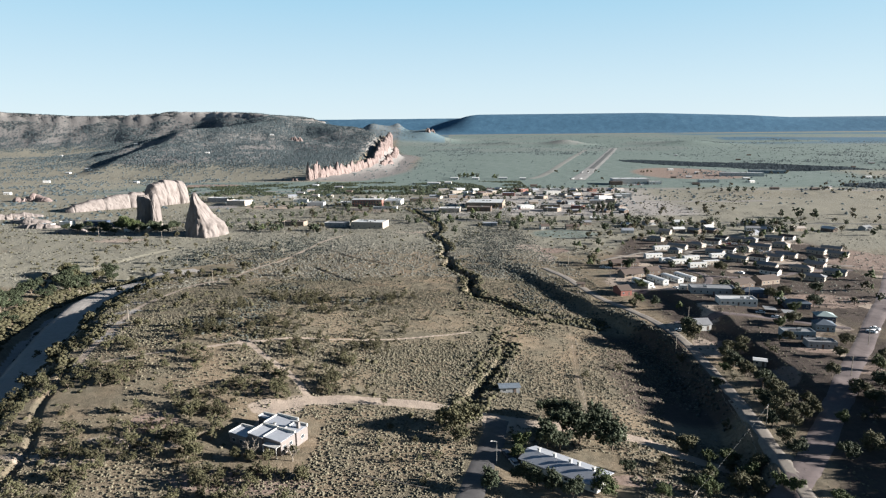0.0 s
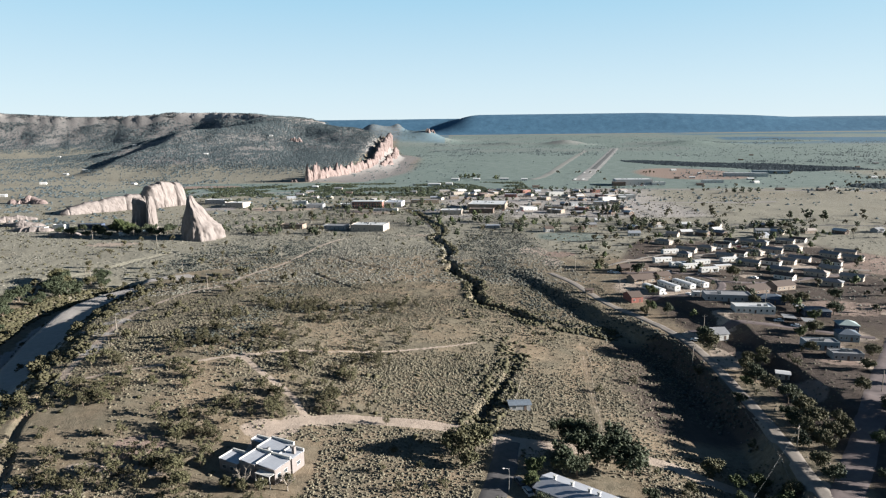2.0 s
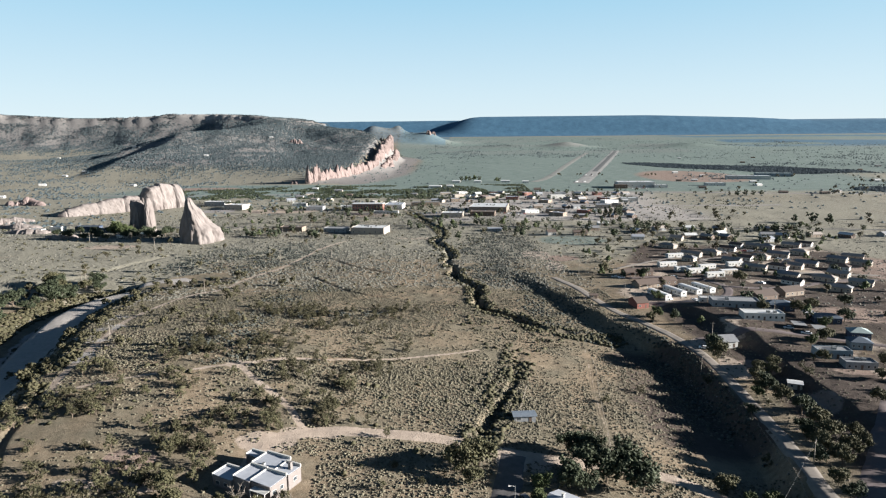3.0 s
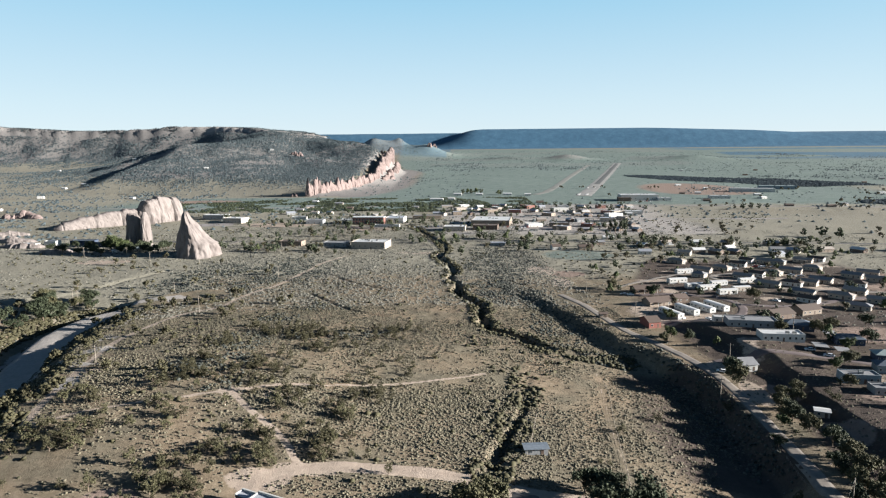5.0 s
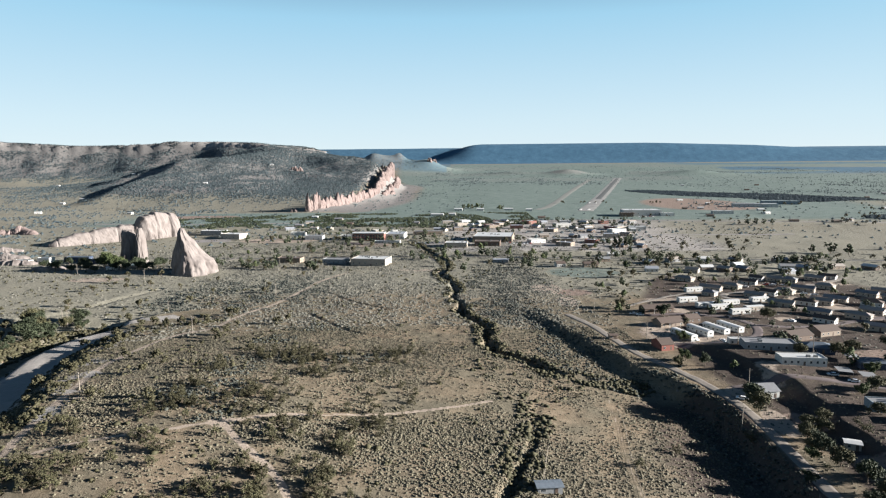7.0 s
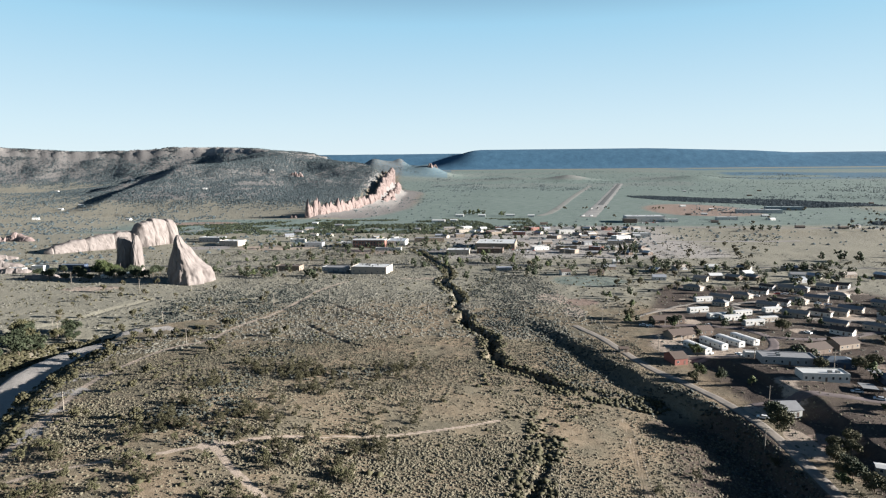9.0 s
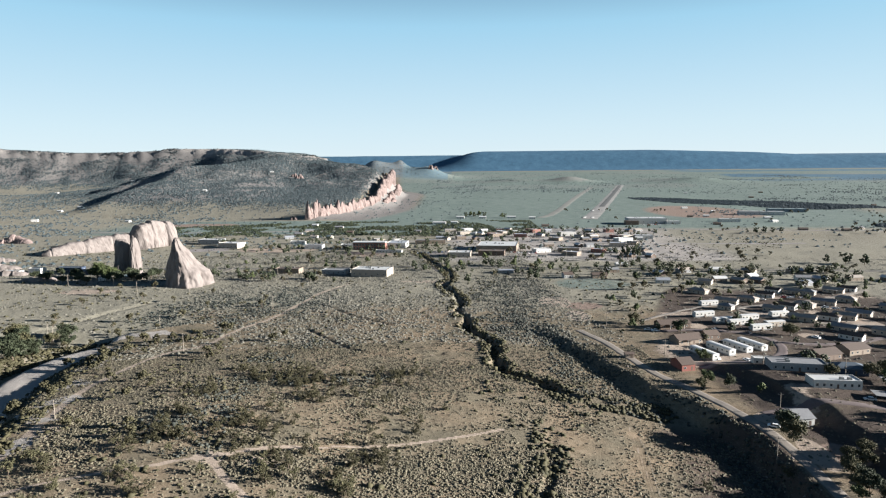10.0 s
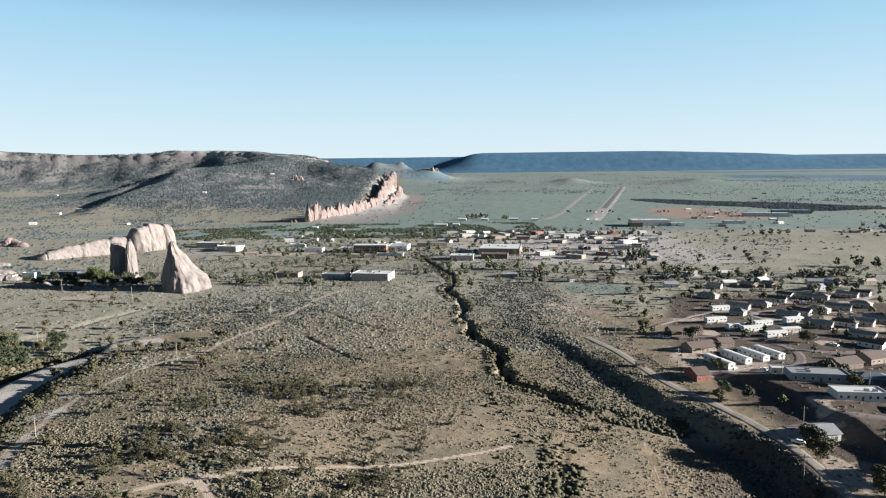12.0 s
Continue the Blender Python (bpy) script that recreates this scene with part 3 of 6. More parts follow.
def ribbon(name, line, width, mat, lift=0.06, label="", cross=7, stepm=2.0, parent=None):
    """A road laid on the land: a strip with a slight crown and thickness."""
    pts = np.array(line, float)
    seg = np.hypot(*np.diff(pts, axis=0).T)
    s = np.concatenate([[0], np.cumsum(seg)])
    t = np.linspace(0, s[-1], max(3, int(s[-1] / stepm)))
    px, py = np.interp(t, s, pts[:, 0]), np.interp(t, s, pts[:, 1])
    tx, ty = np.gradient(px), np.gradient(py)
    n = np.hypot(tx, ty)
    nx, ny = -ty / n, tx / n
    u = np.linspace(-0.5, 0.5, cross)
    wide = width * (1 + 0.10 * (vnoise(px, py, 9, 31) - 0.5))
    X, Y = px[:, None] + nx[:, None] * u * wide[:, None], py[:, None] + ny[:, None] * u * wide[:, None]
    Z = np.maximum(land(X, Y), land(px, py)[:, None] * 0.5 + land(X, Y) * 0.5) + lift + 0.08 * (1 - (2 * u) ** 2)
    Z[:, 0] -= 0.35 + lift
    Z[:, -1] -= 0.35 + lift
    me = grid_mesh(name, np.stack([X, Y, Z], -1).reshape(-1, 3), len(t), cross)
    me.materials.append(mat)
    ob = new(name, me)
    if parent:
        ob.parent = parent
        return ob
    return tagged(ob, label, "road", kind="structure")


ribbon("road_edge", ROAD_EDGE, 6.4, M_GRAVEL, 0.12, "worn grey gravel road along the bluff")
ribbon("road_town", ROAD_TOWN, 11.0, M_REDROAD, 0.12, "wide reddish worn asphalt road between houses")
ribbon("driveway", DRIVE, 10.0, M_ASPHALT, 0.1, "dark asphalt drive beside the long building")
ribbon("road_homes", smooth_line([(330, 610), (285, 575), (240, 556), (215, 548), (196, 540), (190, 525), (200, 505), (235, 487), (300, 478)], 2), 7.0, M_GRAVEL, 0.12, "pale road between the small houses")
ribbon("road_homes_upper", smooth_line([(110, 495), (140, 520), (170, 545), (200, 547)], 1), 4.5, M_GRAVEL, 0.12, "pale dirt road to the small houses")
ribbon("road_creek", smooth_line([(-40, 715), (-60, 800), (-90, 900), (-120, 1100)], 1), 6.0, M_GRAVEL, 0.12, "pale road crossing the wash towards town", stepm=5)
ribbon("road_valley", smooth_line([(-500, 760), (-330, 735), (-200, 735), (-60, 750), (20, 745), (140, 735), (330, 715), (620, 690)], 2), 7.0, M_ASPHALT, 0.15, "grey road across the valley floor", stepm=5)
ribbon("highway", smooth_line([(-700, 1180), (-420, 1150), (-150, 1210), (150, 1225), (420, 1170), (700, 1120), (1200, 1150)], 2), 11.0, M_PAVE, 0.3, "grey highway through town", stepm=8)
ribbon("runway", [(252, 1450), (682, 3010)], 40, M_RUNWAY, 0.4, "long pale asphalt airport runway", stepm=20)
ribbon("runway_new", [(357, 1830), (672, 2975)], 20, M_RUNWAYDARK, 0.7, "dark resurfaced strip of the runway", stepm=20)
ribbon("taxiway", smooth_line([(150, 1500), (195, 1600), (340, 2200), (520, 2860)], 1), 22, M_TAXI, 0.35, "pale worn taxiway beside the runway", stepm=20)
for k in (-1, 1):
    ribbon("runway_marking", [(254 + k * 9, 1475 - k * 2), (263 + k * 9, 1510 - k * 2)], 9, M_PAINT, 0.75, "white painted runway threshold bars", stepm=12)
    ribbon("runway_marking", [(312 + k * 8, 1685 - k * 2), (320 + k * 8, 1715 - k * 2)], 6, M_PAINT, 0.75, "white painted runway aiming bars", stepm=12)
ribbon("street_homes", smooth_line([(106, 402), (125, 396), (150, 402), (168, 415), (178, 440), (170, 460), (145, 470), (112, 466)], 2), 7.0, M_REDROAD, 0.12, "worn dark street among mobile homes")
ribbon("street_yards", smooth_line([(121, 335), (140, 342), (160, 338), (182, 330), (205, 318)], 2), 6.0, M_REDROAD, 0.12, "worn dark yard lane between houses")
ribbon("street_lots", smooth_line([(178, 440), (200, 436), (222, 442), (240, 450), (262, 460), (290, 462)], 2), 7.0, M_REDROAD, 0.12, "worn dark street below the small houses")
ribbon("main_street", smooth_line([(-110, 1010), (-60, 1015), (40, 1000), (150, 980), (300, 965), (460, 960)], 2), 13.0, M_PAVE, 0.2, "wide grey main street through town", stepm=6)
ribbon("parking_lot", [(-60, 868), (-8, 868)], 34.0, M_PAVE, 0.22, "grey parking lot between the stores", stepm=5)
ribbon("parking_lot", [(62, 866), (110, 860)], 46.0, M_PAVE, 0.22, "grey parking lot beside the supermarket", stepm=5)
ribbon("parking_lot", [(-392, 900), (-340, 915)], 44.0, M_PAVE, 0.22, "grey paved lot below the sandstone cliffs", stepm=5)
ribbon("road_rocks", smooth_line([(-500, 668), (-440, 672), (-380, 650), (-320, 655), (-270, 700), (-262, 780), (-300, 850), (-345, 880)], 2), 6.0, M_GRAVEL, 0.15, "pale dirt road winding below the rocks", stepm=4)
ribbon("school_yard", [(-172, 868), (-116, 866)], 26.0, M_REDROAD, 0.22, "reddish paved yard before the brick building", stepm=5)

# ---- building helpers ----


def mesh_of(name, verts, faces, mats, smooth=False):
    me = bpy.data.meshes.new(name)
    me.from_pydata([tuple(v) for v in verts], [], [tuple(f) for f in faces])
    for m in (mats if isinstance(mats, (list, tuple)) else [mats]):
        me.materials.append(m)
    if smooth:
        me.polygons.foreach_set("use_smooth", np.ones(len(me.polygons), bool))
    me.update()
    return me


def tri_mesh(name, verts, tris, mat, smooth=False):
    """A mesh from arrays of points and triangles, for things of many small clumps."""
    me = bpy.data.meshes.new(name)
    me.vertices.add(len(verts))
    me.vertices.foreach_set("co", np.asarray(verts, np.float32).ravel())
    me.loops.add(tris.size)
    me.loops.foreach_set("vertex_index", tris.astype(np.int32).ravel())
    me.polygons.add(len(tris))
    me.polygons.foreach_set("loop_start", np.arange(0, tris.size, 3, dtype=np.int32))
    if smooth:
        me.polygons.foreach_set("use_smooth", np.ones(len(tris), bool))
    me.update(calc_edges=True)
    me.materials.append(mat)
    return me


class Solid:
    """Gathers boxes and prisms of one part into one mesh."""

    def __init__(self):
        self.v, self.f = [], []

    def box(self, x0, y0, z0, x1, y1, z1, bevel=0.0):
        n = len(self.v)
        b = bevel
        self.v += [(x0, y0, z0), (x1, y0, z0), (x1, y1, z0), (x0, y1, z0), (x0 + b, y0 + b, z1), (x1 - b, y0 + b, z1), (x1 - b, y1 - b, z1), (x0 + b, y1 - b, z1)]
        self.f += [(n + 3, n + 2, n + 1, n), (n + 4, n + 5, n + 6, n + 7)] + [(n + i, n + (i + 1) % 4, n + 4 + (i + 1) % 4, n + 4 + i) for i in range(4)]
        return self

    def prism(self, outline, a, b, axis="x"):
        """An outline in the plane across the axis, drawn out from a to b."""
        n, k = len(self.v), len(outline)
        for end in (a, b):
            self.v += [(end, p, q) if axis == "x" else (p, end, q) for p, q in outline]
        self.f += [tuple(n + i for i in range(k))[::-1], tuple(n + k + i for i in range(k))]
        self.f += [(n + i, n + (i + 1) % k, n + k + (i + 1) % k, n + k + i) for i in range(k)]
        return self

    def tube(self, a, b, r0, r1, sides=7):
        a, b = Vector(a), Vector(b)
        q = (b - a).to_track_quat("Z", "Y").to_matrix()
        n = len(self.v)
        for p, r in ((a, r0), (b, r1)):
            self.v += [tuple(p + q @ Vector((r * math.cos(6.2832 * i / sides), r * math.sin(6.2832 * i / sides), 0))) for i in range(sides)]
        self.f += [(n + i, n + (i + 1) % sides, n + sides + (i + 1) % sides, n + sides + i) for i in range(sides)]
        self.f += [tuple(n + i for i in range(sides))[::-1], tuple(n + sides + i for i in range(sides))]
        return self

    def mesh(self, name, mat):
        return mesh_of(name, self.v, self.f, mat)


def part(name, solid, mat, parent, label=""):
    me = solid.mesh(name, mat) if isinstance(solid, Solid) else solid
    ob = new(name, me)
    ob.parent = parent
    if label:
        ob["label"] = label
    return ob


def ground_z(x, y):
    return float(land(np.array([x]), np.array([y]))[0])


def thing(name, x, y, rot=0.0, z=None):
    ob = new(name)
    ob.matrix_basis = pose(x, y, ground_z(x, y) if z is None else z, 0, 0, rot)
    return ob


# ---- rocks ----


def rock_wall(name, line, crest, thick, label, mat, seed, spiky=0.25, lean=0.0, block=8.0, worn=1.0):
    """A wall of weathered rock along a line: crest gives the height along it; upright joints split it into blocks."""
    rs = np.random.RandomState(seed)
    pts = np.array(line, float)
    seg = np.hypot(*np.diff(pts, axis=0).T)
    s = np.concatenate([[0], np.cumsum(seg)])
    n = max(30, int(s[-1] / 1.5))
    t = np.linspace(0, s[-1], n)
    px, py = np.interp(t, s, pts[:, 0]), np.interp(t, s, pts[:, 1])
    tx, ty = np.gradient(px), np.gradient(py)
    k = np.hypot(tx, ty)
    nx, ny = -ty / k, tx / k
    h = np.interp(t / s[-1], np.linspace(0, 1, len(crest)), crest)
    warp = t / block + 0.9 * (vnoise(t, 0 * t + seed, block * 1.7, 5) - 0.5)
    cell, inside = np.floor(warp).astype(int), warp - np.floor(warp)
    rnd = rs.rand(4000)
    joint = np.clip(np.minimum(inside, 1 - inside) / 0.10, 0, 1) ** 0.5
    h = h * (1 + spiky * 1.5 * (vnoise(t, 0 * t + seed, 9.0, 1) - 0.55) + spiky * 0.9 * (rnd[cell] - 0.5) + spiky * 0.8 * (vnoise(t, 0 * t + seed, 3.6, 2) - 0.5)) * (0.90 + 0.10 * joint)
    m = 30
    a = np.linspace(0, 2 * np.pi, m, endpoint=False)
    sx, sz = np.cos(a), np.sin(a)
    sq = (np.abs(sx) ** 4 + np.abs(sz) ** 4) ** 0.25
    prof_z = np.clip((sz / sq + 0.55) / 1.55, 0, 1)
    prof_x = sx / sq * (1 - (0.30 + 0.45 * min(1, spiky * 1.6)) * prof_z ** 1.4)
    ends = np.clip(np.minimum(t, s[-1] - t) / (thick * 0.4), 0.05, 1) ** 0.5
    X = np.zeros((n, m))
    Y, Z = X.copy(), X.copy()
    for i in range(n):
        rough = 0.85 + 0.45 * worn * (rnd[cell[i] + 77] - 0.5) + 0.25 * worn * (vnoise(t[i] + 0 * a, prof_z * h[i], 7.0, seed) - 0.5) + 0.22 * worn * (vnoise(t[i] + 0 * a, prof_z * h[i] * 1.5, 2.3, seed + 3) - 0.5) + 0.15 * joint[i]
        off = prof_x * thick * 0.5 * rough * ends[i] + lean * prof_z * h[i]
        X[i], Y[i] = px[i] + nx[i] * off, py[i] + ny[i] * off
        Z[i] = prof_z * h[i] * (0.25 + 0.75 * ends[i]) + 0.8 * (vnoise(X[i], Y[i], 2.5, seed) - 0.5) * (prof_z > 0.9)
    base = land(X, Y)
    zb = land(px, py)[:, None]
    Z = np.where(prof_z[None] < 0.02, np.minimum(base, zb) - 3, zb + Z)
    me = grid_mesh(name, np.stack([X, Y, Z], -1).reshape(-1, 3), n, m, True)
    me.materials.append(mat)
    fill = bmesh.new()
    fill.from_mesh(me)
    bmesh.ops.holes_fill(fill, edges=[e for e in fill.edges if e.is_boundary], sides=0)
    bmesh.ops.recalc_face_normals(fill, faces=fill.faces[:])
    for f in fill.faces:
        f.smooth = False
    fill.to_mesh(me)
    fill.free()
    return tagged(new(name, me), label, "rock")


def pinnacle(name, x, y, h, label, seed, left, right, deep, rot=0.0, square=2.6):
    """A tall weathered rock: stacked rings that reach left and right of an upright line by those widths from foot to tip, fluted and pitted."""
    n, m = 84, 120
    u, a = np.linspace(0, 1, n), np.linspace(0, 2 * np.pi, m, endpoint=False)
    U, A = np.meshgrid(u, a, indexing="ij")
    lo, hi, dp = (np.interp(U, np.linspace(0, 1, len(q)), q) for q in (left, right, deep))
    ca, sa = np.cos(A), np.sin(A)
    sq = (np.abs(ca) ** square + np.abs(sa) ** square) ** (-1 / square)
    hz = U * h
    flute = vnoise(ca * 26 + 60, sa * 26 + hz * 0.12, 4.2, seed) - 0.5
    lump = vnoise(ca * 15 + 20, sa * 15 + hz * 0.30, 3.6, seed + 1) - 0.5
    fine = vnoise(ca * 60 + 90, sa * 60 + hz * 0.9, 3.0, seed + 2) - 0.5
    crack = np.clip(1 - np.abs(vnoise(ca * 12 + 40, sa * 12 + hz * 0.05, 2.6, seed + 3) - 0.5) / 0.035, 0, 1)
    ledge = 0.05 * np.sin(hz * 0.55 + 5 * lump) * (1 - U)
    r = sq * (1 + 0.07 * flute + 0.19 * lump + 0.09 * fine - 0.09 * crack + 0.6 * ledge)
    lx, ly = (lo + hi) / 2 + (hi - lo) / 2 * r * ca, dp * r * sa
    c, s = math.cos(radians(rot)), math.sin(radians(rot))
    X, Y = x + lx * c - ly * s, y + lx * s + ly * c
    Z = ground_z(x, y) - 3 + (h + 3) * U + h * 0.07 * (vnoise(X, Y, 5.0, seed) - 0.5) * U
    v = np.concatenate([np.stack([X, Y, Z], -1).reshape(-1, 3), [[X[-1].mean(), Y[-1].mean(), Z[-1].mean() + h * 0.012]]])
    me = grid_mesh(name, v, n, m, True)
    bm = bmesh.new()
    bm.from_mesh(me)
    bm.verts.ensure_lookup_table()
    for i in range(m):
        bm.faces.new((bm.verts[(n - 1) * m + i], bm.verts[(n - 1) * m + (i + 1) % m], bm.verts[n * m]))
    bmesh.ops.recalc_face_normals(bm, faces=bm.faces[:])
    for f in bm.faces:
        f.smooth = True
    bm.to_mesh(me)
    bm.free()
    me.materials.append(M_ROCK)
    return tagged(new(name, me), label, "rock")


pinnacle("rock_pinnacle", -272, 640, 44, "tall pale sandstone pinnacle standing on the valley floor", 3, [-19.8, -19.5, -19, -18.2, -17.5, -16.5, -15, -13.8, -13, -10.8], [22, 21.7, 21, 18.5, 11.5, 7.5, 4, 0, -4, -7], [24, 23, 22, 20, 17.5, 15, 12.5, 10, 7.5, 3.5], 17, 1.6)
pinnacle("rock_pinnacle", -355, 700, 38, "slender sandstone pinnacle with a broken top", 8, [-7, -6, -5.5, -5.4, -5.2, -5.0, -4.6, -3.0], [6.5, 5.5, 5.2, 5, 4.6, 4.2, 3.4, 1.2], [9, 8, 7.5, 7.2, 7, 6.5, 5, 2], -4, 1.7)
pinnacle("rock_pinnacle", -371, 706, 36, "broad sandstone pinnacle beside a slender one", 9, [-13, -11.5, -10, -9, -8.2, -8, -8.6, -7], [11, 10, 9.4, 9, 8.6, 8, 6.5, 3.5], [14, 13, 12, 11, 10, 9, 7.5, 4], -4, 1.5)
rock_wall("rock_cliff", [(-560, 846), (-530, 880), (-500, 912), (-480, 938)], [8, 15, 20, 24, 20], 26, "low pale sandstone cliff with rounded top", M_ROCK, 11, 0.08, 0.0, 40, 0.4)
rock_wall("rock_cliff", [(-484, 918), (-464, 952), (-448, 985)], [32, 36, 38, 37, 35], 34, "tall blocky pale sandstone cliff", M_ROCK, 12, 0.05, 0.0, 24, 0.5)
rock_wall("rock_outcrop", [(-640, 760), (-600, 770), (-560, 800)], [4, 8, 6], 18, "rounded pale sandstone outcrop", M_ROCK, 13, 0.3)
rock_wall("rock_outcrop", [(-520, 700), (-490, 690), (-470, 700)], [3, 6, 4], 14, "rounded pale sandstone outcrop", M_ROCK, 14, 0.3)
rock_wall("rock_outcrop", [(-450, 660), (-430, 655), (-415, 662)], [3, 5, 3], 10, "low pale rock ledge", M_ROCK, 16, 0.3)
rock_wall("rock_outcrop", [(-560, 740), (-530, 728), (-505, 735)], [3, 7, 4], 14, "rounded pale sandstone outcrop", M_ROCK, 17, 0.3)
rock_wall("rock_outcrop", [(-760, 1010), (-720, 1020), (-690, 1005)], [5, 14, 6], 20, "dark broken rock outcrop", M_ROCKPINK, 15, 0.4)
FINS = [(-378, 1452, -356, 1486, 30, 9), (-358, 1484, -342, 1540, 27, 9), (-344, 1538, -326, 1592, 25, 10), (-328, 1592, -312, 1662, 24, 9), (-314, 1664, -297, 1740, 22, 10), (-299, 1742, -281, 1830, 20, 10),
        (-283, 1832, -284, 1930, 15, 12), (-287, 1935, -292, 2050, 14, 14), (-262, 1900, -266, 2010, 9, 12), (-294, 2050, -300, 2160, 15, 16), (-268, 2070, -276, 2180, 12, 14), (-302, 2160, -300, 2300, 16, 18),
        (-270, 2230, -272, 2330, 13, 16), (-300, 2300, -302, 2420, 18, 18), (-330, 2420, -352, 2520, 14, 18), (-250, 1985, -254, 2060, 6, 9), (-278, 2350, -284, 2440, 14, 16)]
for i, (ax, ay, bx, by, h, th) in enumerate(FINS):
    rock_wall("rock_fin", [(ax, ay), ((ax + bx) / 2 + 4, (ay + by) / 2), (bx, by)], [h * (0.55 + 0.6 * ((i * 37 + k * 53) % 19) / 19) for k in range(9)], th + 5, "jagged pink sandstone fins of the hogback", M_ROCKPINK, 20 + i, 0.52, -0.10, 10.0, 1.4)
for i, (x, y, h) in enumerate(((-404, 1452, 9), (-610, 2260, 20), (-232, 3590, 17), (-205, 3610, 14), (-640, 2300, 12))):
    rock_wall("rock_outcrop", [(x - h * 0.9, y), (x, y + 8), (x + h * 0.9, y)], [h * 0.5, h, h * 0.7, h * 0.9, h * 0.4], h * 0.9, "pale rock outcrop standing out of the trees", M_ROCKPINK, 40 + i, 0.5)

# ---- plants ----
OCT_V = np.array([(1, 0, 0), (0, 1, 0), (-1, 0, 0), (0, -1, 0), (0, 0, 1), (0, 0, -1)], float)
OCT_F = np.array([(0, 1, 4), (1, 2, 4), (2, 3, 4), (3, 0, 4), (1, 0, 5), (2, 1, 5), (3, 2, 5), (0, 3, 5)])


def clumps(rs, centres, sizes, flat=0.8):
    """Leaf clumps: small uneven eight-sided tufts."""
    n = len(centres)
    v = OCT_V[None] * (1 + 0.55 * (rs.rand(n, 6, 1) - 0.5)) + 0.35 * (rs.rand(n, 6, 3) - 0.5)
    a = rs.rand(n) * 6.283
    c, s = np.cos(a)[:, None], np.sin(a)[:, None]
    v = np.stack([v[..., 0] * c - v[..., 1] * s, v[..., 0] * s + v[..., 1] * c, v[..., 2] * flat], -1)
    v = v * np.asarray(sizes)[:, None, None] + centres[:, None]
    f = OCT_F[None] + (np.arange(n) * 6)[:, None, None]
    return v.reshape(-1, 3), f.reshape(-1, 3)


def sprays(rs, centres, size):
    """Loose leaf sprays: single triangles turned all ways."""
    n = len(centres)
    v = centres[:, None] + (rs.rand(n, 3, 3) - 0.5) * 2 * size
    return v.reshape(-1, 3), np.arange(n * 3).reshape(n, 3)


def make_tree(name, kind, seed, height, spread, mat, n_clump, n_spray, label, clump=0.42, low=0.18):
    rs = np.random.RandomState(seed)
    ob = new(name)
    tagged(ob, label, "tree")
    limbs = Solid()
    limbs.tube((0, 0, -0.5), (0.15, 0.1, height * 0.28), 0.045 * height * 0.6, 0.032 * height * 0.6, 8)
    ends = []
    for i in range(6):
        a = i * 1.05 + rs.rand() * 0.6
        r = spread * (0.3 + 0.4 * rs.rand())
        e = (math.cos(a) * r, math.sin(a) * r, height * ((0.18 + 0.5 * rs.rand()) if kind == "juniper" else (0.36 + 0.42 * rs.rand())))
        limbs.tube((0.15, 0.1, height * (0.16 + 0.12 * rs.rand())), e, 0.016 * height, 0.005 * height, 4)
        ends.append(e)
    part("trunk", limbs, M_BARK, ob)
    # lobes of the crown round the limb ends
    lobes = [np.array((e[0], e[1], e[2])) for e in ends] + [np.array((0, 0, height * 0.72))]
    cs, zs = [], []
    for k in range(n_clump):
        l = lobes[rs.randint(len(lobes))]
        d = rs.normal(size=3)
        d /= np.linalg.norm(d)
        p = l + d * np.array((spread * 0.36, spread * 0.36, height * 0.20)) * rs.rand() ** 0.4
        p[2] = min(max(p[2], height * low * (0.7 + 0.6 * rs.rand())), height * (0.9 + 0.1 * rs.rand()))
        cs.append(p)
        zs.append(clump * (0.6 + 0.9 * rs.rand()) * spread / 3.0)
    cs = np.array(cs)
    v1, f1 = clumps(rs, cs, zs)
    pick = cs[rs.randint(len(cs), size=n_spray)]
    v2, f2 = sprays(rs, pick + rs.normal(size=pick.shape) * 0.085 * spread, 0.062 * spread + 0.04)
    part("crown", tri_mesh("crown", np.concatenate([v1, v2]), np.concatenate([f1, f2 + len(v1)]), mat, True), None, ob)
    return ob


def plant(variants, spots, group="", labels=None):
    """Copies of the variants at spots of x, y, size."""
    rs = np.random.RandomState(len(spots) * 7 + 1)
    for i, (x, y, k) in enumerate(spots):
        src = variants[i % len(variants)]
        m = pose(x, y, ground_z(x, y), 0, 0, rs.rand() * 360)
        t = copy_thing(src, m)
        t.scale = (k * (0.9 + 0.2 * rs.rand()), k * (0.9 + 0.2 * rs.rand()), k)
        if group:
            t["group"] = group


def grove(name, source, spots, mat, label):
    """Many far trees of one kind, joined into one mesh of stuff."""
    me = next(o for o in source.children if o.name.startswith("crown")).data
    v = np.zeros(len(me.vertices) * 3, np.float32)
    me.vertices.foreach_get("co", v)
    v = v.reshape(-1, 3)
    f = np.zeros(len(me.loops), np.int32)
    me.loops.foreach_get("vertex_index", f)
    f = f.reshape(-1, 3)
    vs, fs = [], []
    for i, (x, y, k) in enumerate(spots):
        a = i * 2.4
        r = np.array([[math.cos(a), -math.sin(a), 0], [math.sin(a), math.cos(a), 0], [0, 0, 1]])
        vs.append(v @ r.T * k + (x, y, ground_z(x, y) - 0.25 * k))
        fs.append(f + i * len(v))
    return tagged(new(name, tri_mesh(name, np.concatenate(vs), np.concatenate(fs), mat, True)), label, "trees", kind="stuff")


def parked(variants):
    for v in variants:
        for o in (*v.children_recursive, v):
            bpy.data.objects.remove(o)


